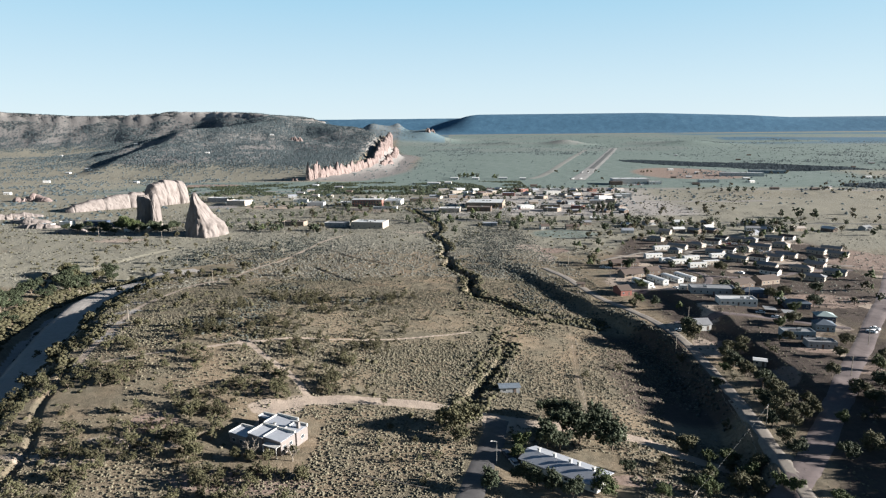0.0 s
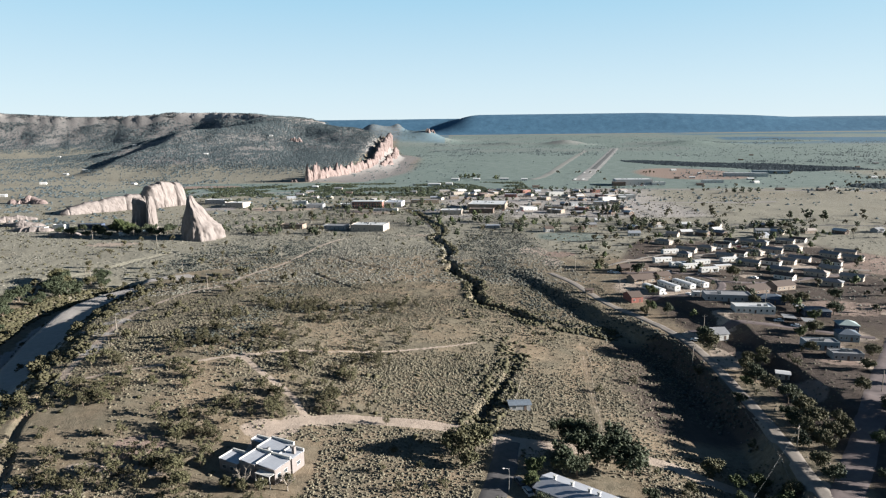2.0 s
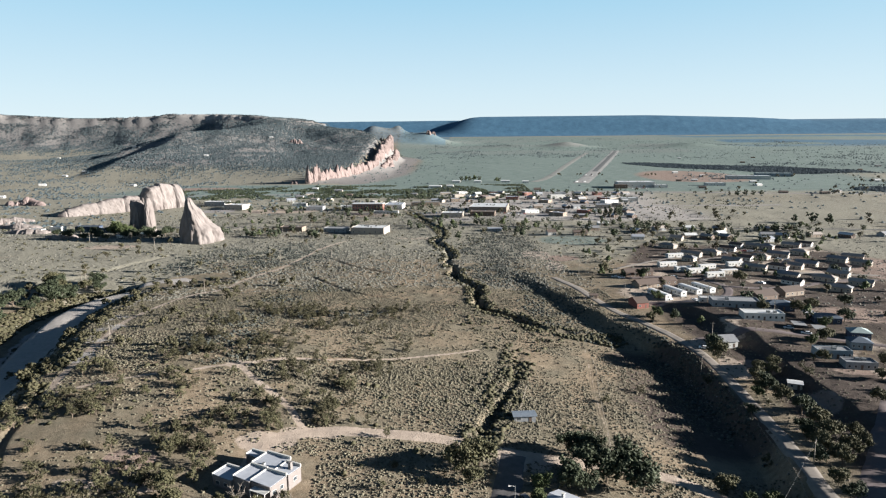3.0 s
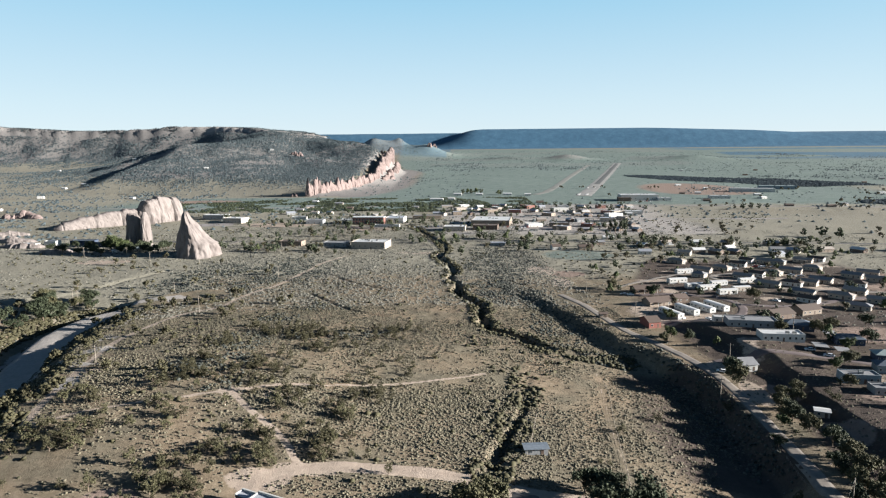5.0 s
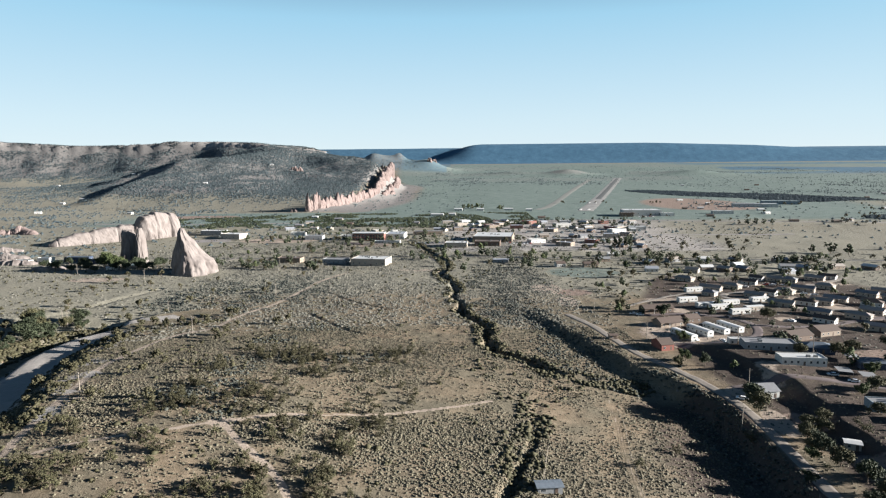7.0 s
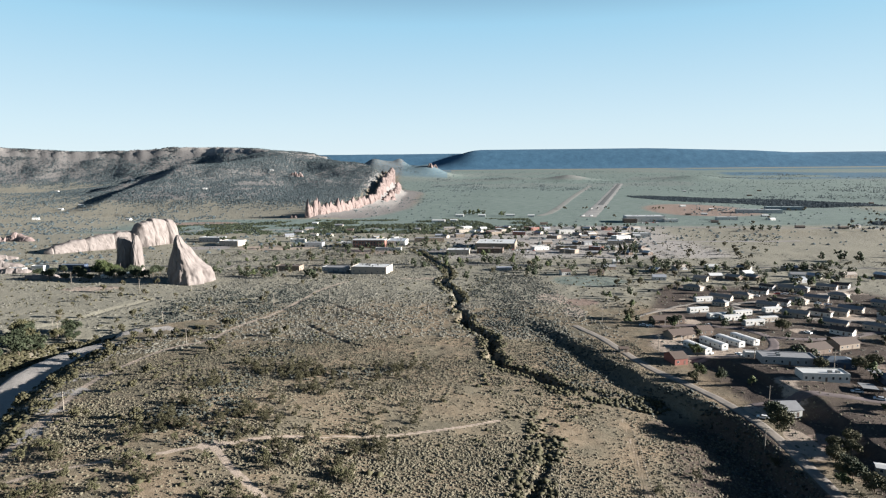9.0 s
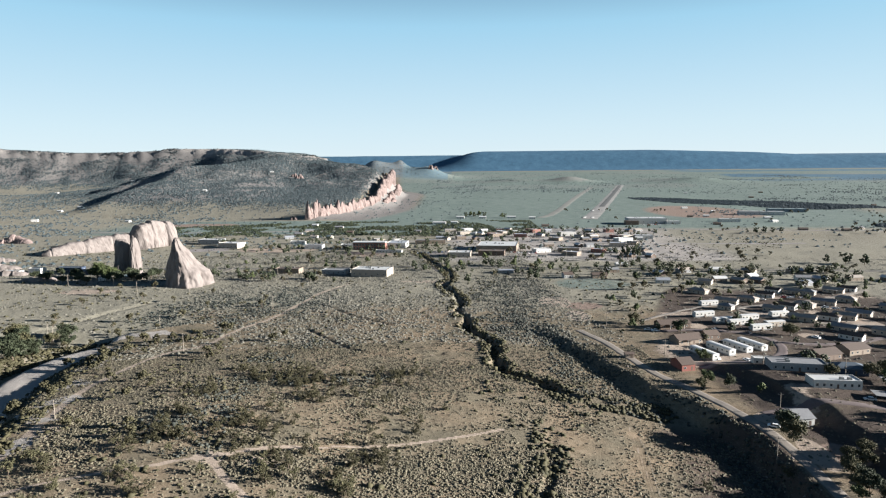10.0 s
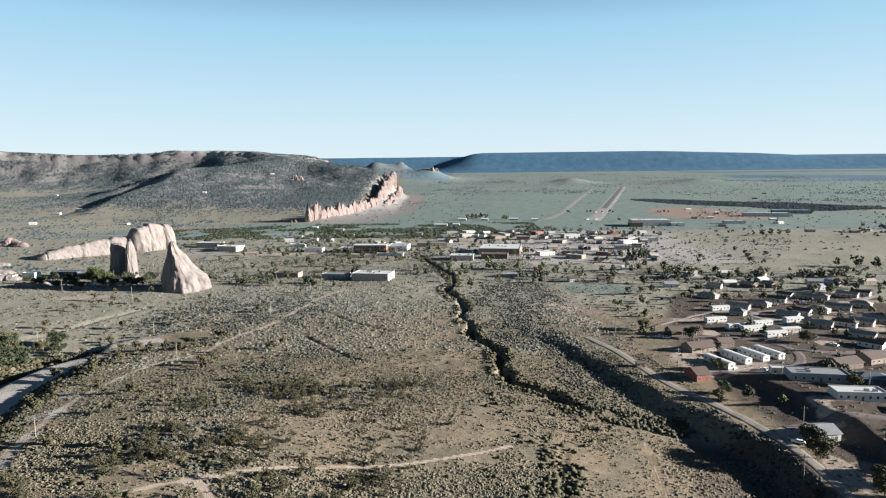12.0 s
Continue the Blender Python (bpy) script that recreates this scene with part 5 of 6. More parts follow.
def openings(ob, w, d, h, n_s, n_e, door=True, sill=1.0, high=1.1):
    for i in range(n_s):
        x = -w / 2 + w * (i + 0.5) / n_s
        if door and i == n_s // 2:
            part("door", Solid().box(x - 0.5, -d / 2 - 0.06, 0.1, x + 0.5, -d / 2, 2.15), M_DOOR, ob)
        else:
            window(ob, x, -d / 2, sill, min(1.2, w / n_s * 0.42), high, "s")
    for i in range(n_e):
        window(ob, w / 2, -d / 2 + d * (i + 0.5) / n_e, sill, min(1.3, d / n_e * 0.5), high, "e")


def gable_roof(w, d, h, rise, over=0.5, thick=0.22):
    s = Solid()
    k = rise / (d / 2)
    o = d / 2 + over
    s.prism([(-o, h - over * k), (0, h + rise), (o, h - over * k), (o, h - over * k + thick), (0, h + rise + thick), (-o, h - over * k + thick)], -w / 2 - over, w / 2 + over)
    return s


def hip_roof(w, d, h, rise, over=0.5):
    s = Solid()
    a, b, r = w / 2 + over, d / 2 + over, max(0.3, w / 2 - d / 2)
    s.v = [(-a, -b, h - 0.15), (a, -b, h - 0.15), (a, b, h - 0.15), (-a, b, h - 0.15), (-a, -b, h + 0.1), (a, -b, h + 0.1), (a, b, h + 0.1), (-a, b, h + 0.1), (-r, 0, h + rise), (r, 0, h + rise)]
    s.f = [(3, 2, 1, 0), (0, 1, 5, 4), (1, 2, 6, 5), (2, 3, 7, 6), (3, 0, 4, 7), (4, 5, 9, 8), (5, 6, 9), (6, 7, 8, 9), (7, 4, 8)]
    return s


def walls(w, d, h, gable=0.0):
    s = Solid()
    if gable:
        s.prism([(-d / 2, -1.2), (d / 2, -1.2), (d / 2, h), (0, h + gable), (-d / 2, h)], -w / 2, w / 2)
    else:
        s.box(-w / 2, -d / 2, -1.2, w / 2, d / 2, h)
    return s


def gabled_house(x, y, w, d, h, rot, wall, roof, label, rise=None, name="house", category="house", n_s=4, n_e=2, porch=False, chimney=False, group=""):
    ob = tagged(thing(name, x, y, rot), label, category, group)
    rise = d * 0.22 if rise is None else rise
    part("wall", walls(w, d, h, rise), wall, ob)
    r = part("roof", gable_roof(w, d, h, rise), roof, ob)
    openings(ob, w, d, h, n_s, n_e)
    if porch:
        part("porch_roof", Solid().box(-w * 0.25, -d / 2 - 2.4, h - 0.35, w * 0.25, -d / 2, h - 0.2), roof, ob)
        for px in (-w * 0.23, w * 0.23):
            part("porch_post", Solid().box(px - 0.08, -d / 2 - 2.3, -0.6, px + 0.08, -d / 2 - 2.14, h - 0.35), M_TRIM, ob)
    if chimney:
        part("chimney", Solid().box(w * 0.2, -0.4, h + rise * 0.4, w * 0.2 + 0.7, 0.3, h + rise + 0.9), M_BRICK, r)
    return ob


def hipped_house(x, y, w, d, h, rot, wall, roof, label, group=""):
    ob = tagged(thing("house", x, y, rot), label, "house", group)
    part("wall", walls(w, d, h), wall, ob)
    part("roof", hip_roof(w, d, h, d * 0.24), roof, ob)
    openings(ob, w, d, h, 4, 2)
    return ob


def mobile_home(x, y, w, rot, wall, roof, label, group="mobile homes"):
    d, h = 4.4, 3.3
    ob = tagged(thing("mobile_home", x, y, rot), label, "mobile home", group)
    part("wall", Solid().box(-w / 2, -d / 2, 0.7, w / 2, d / 2, h), wall, ob)
    part("skirting", Solid().box(-w / 2 + 0.06, -d / 2 + 0.06, -1.0, w / 2 - 0.06, d / 2 - 0.06, 0.7), M_GREYWALL, ob)
    part("roof", Solid().prism([(-d / 2 - 0.15, h), (d / 2 + 0.15, h), (d / 2 + 0.15, h + 0.12), (d / 4, h + 0.42), (0, h + 0.52), (-d / 4, h + 0.42), (-d / 2 - 0.15, h + 0.12)], -w / 2 - 0.15, w / 2 + 0.15), roof, ob)
    openings(ob, w, d, h, 5, 1, True, 1.6, 1.0)
    part("step", Solid().box(-0.8, -d / 2 - 1.2, -0.8, 0.8, -d / 2 - 0.05, 0.6), M_POLE, ob)
    return ob


def flat_building(x, y, w, d, h, rot, wall, roof, label, n_s=5, n_e=3, name="building", category="building", units=2, par=0.5):
    ob = tagged(thing(name, x, y, rot), label, category)
    part("wall", Solid().box(-w / 2, -d / 2, -1.5, w / 2, d / 2, h), wall, ob)
    r = part("roof", Solid().box(-w / 2 + 0.3, -d / 2 + 0.3, h + 0.002, w / 2 - 0.3, d / 2 - 0.3, h + 0.12), roof, ob)
    p = Solid()
    for b in ((-w / 2, -d / 2, w / 2, -d / 2 + 0.3), (-w / 2, d / 2 - 0.3, w / 2, d / 2), (-w / 2, -d / 2 + 0.3, -w / 2 + 0.3, d / 2 - 0.3), (w / 2 - 0.3, -d / 2 + 0.3, w / 2, d / 2 - 0.3)):
        p.box(b[0], b[1], h, b[2], b[3], h + par)
    part("parapet", p, wall, ob)
    openings(ob, w, d, h, n_s, n_e, True, h * 0.3, min(1.6, h * 0.4))
    rs = np.random.RandomState(int(abs(x) * 7 + abs(y)))
    for _ in range(units):
        ux, uy = (rs.rand() - 0.5) * w * 0.6, (rs.rand() - 0.5) * d * 0.5
        part("roof_unit", Solid().box(ux - 0.9, uy - 0.7, h + 0.12, ux + 0.9, uy + 0.7, h + 1.2, 0.08), M_METAL, r)
    return ob


# flat-roofed adobe house with raised white parapets
def adobe_house():
    ob = tagged(thing("adobe_house", -57.5, 184, -24), "low adobe house with stepped flat metal roofs and white parapets", "house")
    blocks = [(-11.0, -7.5, -4.0, -1.5, 3.2), (-4.0, -6.5, 2.0, 1.0, 3.9), (-4.0, 1.0, 4.6, 8.0, 4.3), (2.0, -6.0, 9.0, 1.0, 3.7), (4.6, 1.0, 9.5, 6.5, 3.9), (-10.5, 5.4, -4.0, 8.4, 3.3)]
    for x0, y0, x1, y1, h in blocks:
        part("wall", Solid().box(x0, y0, -3.0, x1, y1, h), M_ADOBE, ob)
        part("roof", Solid().prism([(x0 + 0.1, h + 0.45), (x1 - 0.1, h + 0.02), (x1 - 0.1, h + 0.14), (x0 + 0.1, h + 0.57)], y0 + 0.1, y1 - 0.1, "y"), M_R_STEEL, ob, "grey metal sheet roof")
        part("parapet", Solid().box(x0 - 0.15, y1 - 0.4, h, x1 + 0.1, y1 + 0.1, h + 1.0), M_TRIM, ob, "white capped parapet")
        part("parapet", Solid().box(x0 - 0.2, y0, h, x0 + 0.15, y1 - 0.4, h + 0.85), M_TRIM, ob)
        part("fascia", Solid().box(x0, y0 - 0.12, h - 0.1, x1, y0 + 0.1, h + 0.2), M_ADOBE, ob)
    for x, y, f in ((-1.2, -6.5, "s"), (-9.0, -7.5, "s"), (-6.0, -7.5, "s"), (3.6, -6.0, "s"), (9.0, -1.4, "e"), (9.5, 3.8, "e"), (9.0, -4.4, "e")):
        window(ob, x, y, 1.0, 1.5, 1.2, f)
    part("door", Solid().box(6.0, -6.07, 0.0, 7.1, -6.0, 2.1), M_DOOR, ob)
    part("porch_roof", Solid().box(3.4, -8.2, 2.7, 9.0, -6.0, 2.85), M_TRIM, ob)
    for px in (3.6, 6.2, 8.8):
        part("porch_post", Solid().box(px - 0.1, -8.1, -2.0, px + 0.1, -7.9, 2.7), M_TRIM, ob)
    part("chimney", Solid().box(7.4, 3.4, 3.6, 8.4, 4.4, 6.3, 0.06), M_ADOBE, ob)
    part("roof_vent", Solid().box(-0.6, 1.4, 4.5, 0.2, 2.2, 5.2), M_METAL, ob)


adobe_house()


# long low building with a shallow sheet-metal roof and a row of vents
def long_building():
    w, d, h = 25.5, 9.2, 2.9
    ob = tagged(thing("long_building", 36.0, 173.0, -37), "long white building under a shallow pale metal roof", "building")
    part("wall", walls(w, d, h, 1.2), M_WHITE, ob)
    r = part("roof", gable_roof(w, d, h, 1.2, 0.7, 0.18), M_R_STEEL, ob, "pale sheet metal roof with seams")
    for i in range(1, 18):
        x = -w / 2 - 0.6 + i * (w + 1.2) / 18
        part("roof_seam", Solid().box(x, -0.05, h + 1.38, x + 0.06, 0.05, h + 1.46), M_METAL, r)
    for i, x in enumerate((-9.5, -4.0, 1.4, 4.2, 9.0)):
        part("roof_vent", Solid().box(x - 0.35, 0.4, h + 0.9, x + 0.35, 1.1, h + 2.2).box(x - 0.5, 0.25, h + 2.2, x + 0.5, 1.25, h + 2.38), M_TRIM, r, "white roof vent")
    openings(ob, w, d, h, 9, 2)
    return ob


long_building()
gabled_house(23.2, 239.5, 8.0, 4.2, 2.4, 6, M_GREYWALL, M_R_SHED, "small open shed with a flat blue-grey metal roof", 0.25, "field_shed", "shed", 2, 1)
gabled_house(131.5, 328, 7.5, 10.5, 3.2, 8, M_WHITE, M_R_GREY, "white house with a pale gable wall under a dark roof", 1.9, n_s=2, n_e=3)
gabled_house(141.5, 278.5, 5.2, 4.0, 2.6, -22, M_CREAM, M_R_WHITE, "small pale shed with a white roof", 0.3, "shed", "shed", 2, 1)
flat_building(171, 305, 15, 7, 3.6, -6, M_BLUEWALL, M_R_GREY, "long pale blue house with a grey roof", 6, 2, "house", "house")
flat_building(176, 293, 13, 7, 3.0, -6, M_GREYWALL, M_R_GREY, "low grey annexe beside the pale blue house", 5, 2, "house", "house")
flat_building(163, 359, 21, 9, 3.6, -4, M_WHITE, M_R_WHITE, "long white house with a pale roof", 7, 2, "house", "house")
hipped_house(191, 318, 9, 8, 3.4, -14, M_BLUEWALL, M_R_BLUE, "blue house with a blue metal roof")
hipped_house(199, 332, 9, 8, 3.4, -14, M_DEEPBLUE, M_R_TEAL, "dark blue house with a pale blue roof")
hipped_house(196, 356, 13, 8, 3.2, -10, M_DEEPBLUE, M_R_BLUE, "deep blue house with a blue roof")
hipped_house(182, 380, 15, 9, 3.2, -10, M_DEEPBLUE, M_R_BLUE, "deep blue house with a blue roof")
flat_building(158, 383, 26, 11, 3.8, -8, M_GREYWALL, M_R_GREY, "rambling grey house with a low grey roof", 7, 3, "house", "house")
flat_building(147, 396, 9, 5, 3.0, -6, M_WHITE, M_R_WHITE, "small white outbuilding with flat roof", 3, 1, "shed", "shed", 0)
for _x, _y in ((176, 345), (183, 338), (192, 366)):
    _c = tagged(thing("carport", _x, _y, -14), "open carport with a flat pale roof on posts", "carport", "carports")
    part("roof", Solid().prism([(-3.2, 2.6), (3.2, 2.4), (3.2, 2.55), (-3.2, 2.75)], -4, 4, "y"), M_R_GREY, _c)
    for _sx in (-3, 3):
        for _sy in (-3.7, 3.7):
            part("post", Solid().box(_sx - 0.07, _sy - 0.07, -1, _sx + 0.07, _sy + 0.07, 2.45), M_METAL, _c)
gabled_house(105.5, 394, 7.5, 11, 3.4, 14, M_REDWALL, M_R_BROWN, "red house with a dark gable roof", 2.2, n_s=2, n_e=3)
gabled_house(81.5, 410, 4.6, 3.6, 2.4, 4, M_TAN, M_R_BROWN, "small tan hut by the road", 0.6, "hut", "hut", 2, 1)
gabled_house(126, 477, 21, 9, 3.2, 12, M_BROWN, M_R_BROWN, "long dark brown house with a shingle roof", 1.8, porch=True)
gabled_house(123, 441, 17, 9, 3.2, 20, M_TAN, M_R_BROWN, "brown shingle-roofed house beside mobile homes", 2.2, porch=True)
gabled_house(140, 450, 9, 8, 3.0, 16, M_BROWN, M_R_BROWN, "dark brown house in shade", 2.0)
gabled_house(187, 411, 15, 10, 3.2, 20, M_BROWN, M_R_BROWN, "brown house with a wide shingle roof", 2.2)
gabled_house(208, 421, 15, 10, 3.2, 20, M_TAN, M_R_BROWN, "brown house with a wide shingle roof", 2.2)
for _x, _y in ((123.5, 413), (136, 422), (147.5, 427), (157.5, 431)):
    mobile_home(_x, _y, 18.5, -70, M_WHITE, M_R_WHITE, "long white mobile home end-on to the road")
for _x, _y, _w in ((157, 507, 14.5), (164, 489, 14), (171, 484, 13), (180, 471, 14), (185, 500, 13), (194, 482, 13), (176, 549, 14), (210, 510, 13)):
    mobile_home(_x, _y, _w, 13, M_WHITE if _x != 194 else M_CREAM, M_R_WHITE, "white mobile home on a bare lot")
# small houses on the loop roads
HOMES = [(213, 566, 13), (233, 582, 12), (193, 557, 14), (183, 533, 9), (214, 525, 12), (228, 536, 12), (244, 541, 12), (262, 549, 14), (220, 497, 14), (239, 501, 13), (252, 504, 12), (267, 513, 13),
         (185, 596, 14), (249, 601, 10), (262, 596, 10), (271, 589, 10), (298, 600, 13), (314, 608, 11), (285, 560, 12), (300, 530, 12), (318, 540, 13), (285, 500, 12), (310, 515, 12), (232, 470, 12), (252, 460, 13), (225, 450, 11), (270, 475, 12), (245, 430, 13), (268, 445, 12)]
for i, (_x, _y, _w) in enumerate(HOMES):
    _wall, _roof, _n = ((M_CREAM, M_R_TAN, "cream house with a pale tan roof"), (M_WHITE, M_R_BROWN, "white house with a weathered brown roof"), (M_CREAM, M_R_TAN, "cream house with a pale shingle roof"), (M_CREAM, M_R_GREY, "cream house with a weathered grey roof"))[i % 4]
    if i % 3 == 0:
        hipped_house(_x, _y, _w * 1.1, 7.0, 3.1, -44 + (i * 37 % 13) - 6, _wall, _roof, _n + " on a bare lot", "loop road houses")
    else:
        gabled_house(_x, _y, _w * 1.15, 6.6, 3.1, -44 + (i * 37 % 13) - 6, _wall, _roof, _n + " on a bare lot", 1.5, group="loop road houses", porch=i % 5 == 1)

# rows of houses and the works below the pinnacles
gabled_house(88, 676, 9, 9, 3.4, 10, M_WHITE, M_R_BROWN, "white-gabled house among dark trees", 2.0)
gabled_house(118, 674, 14, 8, 3.2, 4, M_TAN, M_R_BROWN, "low house with white garage doors", 1.6)
gabled_house(30, 708, 16, 8, 3.0, -4, M_GREYWALL, M_R_STEEL, "long grey roofed shed at the wash", 0.8, "barn", "shed")
flat_building(-106, 694, 37, 24, 7.0, -9, M_CREAM, M_R_WHITE, "large cream warehouse with a bright white roof", 6, 3, "warehouse", "warehouse", 5)
flat_building(-146, 706, 26, 14, 4.0, -9, M_GREYWALL, M_R_GREY, "low dark building beside the warehouse", 5, 2, "building", "building", 0)
flat_building(-196, 708, 26, 13, 5.0, -6, M_TAN, M_R_BROWN, "low brown flat-roofed building", 5, 2)


def school():
    w, d, h = 44.0, 15.0, 10.0
    ob = tagged(thing("brick_building", -143, 908, -2), "two-storey red brick building with rows of white windows", "building")
    part("wall", Solid().box(-w / 2, -d / 2, -1.5, w / 2, d / 2, h), M_BRICK, ob)
    part("roof", Solid().box(-w / 2 - 0.4, -d / 2 - 0.4, h, w / 2 + 0.4, d / 2 + 0.4, h + 0.9), M_R_WHITE, ob)
    for i in range(11):
        for z in (1.6, 5.6):
            window(ob, -w / 2 + w * (i + 0.5) / 11, -d / 2, z, 2.4, 2.8, "s")


school()
flat_building(-108, 935, 26, 34, 7, -2, M_WHITE, M_R_STEEL, "hall with a pale metal roof", 4, 5, "hall", "building", 3)
flat_building(-176, 925, 20, 12, 5, -2, M_WHITE, M_R_WHITE, "low white annexe beside the brick building", 5, 2)
flat_building(-112, 868, 34, 6, 3.4, -4, M_WHITE, M_R_WHITE, "long low white covered walk", 8, 1, "covered_walk", "building", 0)
flat_building(30, 905, 52, 56, 7.5, -7, M_TAN, M_R_WHITE, "supermarket with a huge white roof", 6, 5, "supermarket", "building", 6)
flat_building(-20, 836, 28, 22, 6, -4, M_CREAM, M_R_WHITE, "cream store with a pale roof", 5, 3)
flat_building(20, 846, 32, 20, 5.5, -7, M_BROWN, M_R_BROWN, "brown store beside the supermarket", 5, 2)
flat_building(-66, 985, 44, 16, 5, 2, M_TAN, M_R_GREY, "long low building at the edge of town", 6, 2)
flat_building(-344, 935, 30, 22, 7, -12, M_CREAM, M_R_WHITE, "pale building with a white roof below the cliffs", 5, 3)
flat_building(-394, 985, 34, 20, 7, -8, M_GREYWALL, M_R_WHITE, "dark building with a white roof below the cliffs", 6, 3)
flat_building(-262, 980, 22, 10, 4, 0, M_WHITE, M_R_WHITE, "small white flat building", 4, 2)
flat_building(-222, 920, 24, 18, 5, 0, M_GREYWALL, M_R_GREY, "grey shed on the school ground", 3, 2)
flat_building(340, 1325, 74, 40, 11, -3, M_WHITE, M_R_WHITE, "large pale building at the end of the runway road", 9, 4, "terminal_building", "building", 6)
flat_building(306, 1300, 24, 20, 7, -3, M_BROWN, M_R_BROWN, "dark building beside the large pale one", 4, 2)
flat_building(385, 1300, 26, 16, 6, -3, M_WHITE, M_R_WHITE, "white shed beside the large pale building", 4, 2)
flat_building(660, 1540, 96, 24, 8, -14, M_WHITE, M_R_WHITE, "very long pale-roofed industrial shed", 10, 2, "industrial_shed", "building", 3)
flat_building(765, 1640, 84, 26, 8, -14, M_BLUEWALL, M_R_TEAL, "long blue-roofed industrial shed", 10, 2, "industrial_shed", "building", 3)
flat_building(510, 1345, 40, 16, 6, -4, M_WHITE, M_R_WHITE, "white roadside building with flat roof", 6, 2)
gabled_house(-347, 674, 25, 8, 3.4, -3, M_CREAM, M_R_TEAL, "long house with a pale teal roof under the pinnacles", 1.4)
gabled_house(-366, 660, 9, 5, 2.8, -3, M_WHITE, M_R_WHITE, "small white outbuilding by the fence", 0.6, "shed", "shed", 2, 1)
flat_building(-464, 703, 14, 9, 6.5, -4, M_WHITE, M_R_WHITE, "square white house under the cliffs", 3, 2, "house", "house", 0)
flat_building(-486, 697, 20, 8, 4.2, -4, M_WHITE, M_R_WHITE, "long white outbuilding beside the square house", 4, 1, "shed", "shed", 0)
flat_building(-440, 722, 26, 12, 4.5, 0, M_DEEPBLUE, M_R_BLUE, "blue building in the shade of the rocks", 5, 2, "building", "building", 0)
flat_building(-414, 704, 18, 10, 4.0, 0, M_DEEPBLUE, M_R_BLUE, "blue building in the shade of the rocks", 5, 2, "building", "building", 0)

# the rest of town: shops, sheds and houses in loose rows
_rt = np.random.RandomState(77)
TOWN = []
for _row, (_x0, _x1, _y, _n) in enumerate(((-70, 10, 1040, 4), (-30, 60, 1110, 5), (70, 330, 880, 8), (90, 330, 945, 8), (80, 360, 1010, 9), (20, 330, 1080, 8), (60, 300, 1150, 8), (150, 420, 760, 8), (180, 470, 820, 6), (-330, -200, 1050, 3), (120, 330, 700, 6), (220, 430, 655, 7), (160, 300, 640, 5), (70, 290, 835, 7), (-60, 80, 1185, 5), (330, 450, 900, 4), (150, 300, 1045, 6), (-190, -90, 1010, 3))):
    for _k in range(_n):
        TOWN.append((_x0 + (_x1 - _x0) * (_k + 0.2 + 0.6 * _rt.rand()) / _n, _y + 26 * (_rt.rand() - 0.5), _rt.rand()))
for i, (_x, _y, _u) in enumerate(TOWN):
    _rot = (-4, -38, 8, -62, 24)[i % 5] + 10 * (_rt.rand() - 0.5)
    if _y > 735 and _x > 0.26 * _y:
        continue
    if _u < 0.45 and _y > 830:
        flat_building(_x, _y, 12 + 15 * _rt.rand(), 10 + 8 * _rt.rand(), 4 + 2 * _rt.rand(), _rot, (M_CREAM, M_WHITE, M_TAN, M_BRICK)[i % 4], (M_R_WHITE, M_R_GREY, M_R_STEEL)[i % 3], "low flat-roofed shop in town", 4, 2, "shop", "building", 1)
    else:
        gabled_house(_x, _y, 10 + 4 * _rt.rand(), 7.5, 3.2, _rot, (M_WHITE, M_CREAM, M_TAN, M_BROWN, M_GREYWALL)[i % 5], (M_R_STEEL, M_R_TAN, M_R_WHITE, M_R_GREY)[i % 4], ("white", "cream", "tan", "brown", "grey")[i % 5] + " gabled house on the edge of town", 1.7, n_s=3, n_e=1, group="town houses")
for _x, _y, _w in ((-30, 1490, 18), (20, 1485, 16), (85, 1490, 20), (-70, 1330, 26), (-40, 1345, 14), (130, 1470, 14)):
    gabled_house(_x, _y, _w, 9, 4, -4, M_WHITE, M_R_WHITE, "white farmhouse at the edge of the airfield", 1.5, "farmhouse", "house", 3, 1, group="farmsteads")
# scattered far farmsteads
for i in range(110):
    _a, _r = radians(-40 + 75 * _rt.rand()), 1150 + 1900 * _rt.rand() ** 1.3
    _x, _y = _r * math.sin(_a), _r * math.cos(_a)
    if (-700 < _x < 0.3 * _y and _y > 1300) or (_x < -300 and i % 3):
        continue
    gabled_house(_x, _y, 10 + 5 * _rt.rand(), 8, 3, 40 * (_rt.rand() - 0.5), (M_WHITE, M_CREAM, M_TAN)[i % 3], (M_R_WHITE, M_R_GREY, M_R_BROWN)[i % 3], ("white", "cream", "tan")[i % 3] + " farmhouse far out in the valley", 1.6, "farmhouse", "house", 3, 1, group="farmsteads")

# ---- poles, wires, fences, vehicles ----


def utility_pole(x, y, h=10.0, rot=0.0):
    ob = tagged(thing("utility_pole", x, y, rot), "weathered wooden utility pole with a crossarm", "utility pole", "utility poles")
    part("pole", Solid().tube((0, 0, -1), (0, 0, h), 0.19, 0.13, 8), M_POLE, ob)
    part("crossarm", Solid().box(-1.3, -0.07, h - 0.8, 1.3, 0.07, h - 0.62), M_POLE, ob)
    for k in (-1.1, 0, 1.1):
        part("insulator", Solid().tube((k, 0, h - 0.62 if k else h), (k, 0, h - 0.35 if k else h + 0.25), 0.06, 0.05, 6), M_GREYWALL, ob)
    return ob


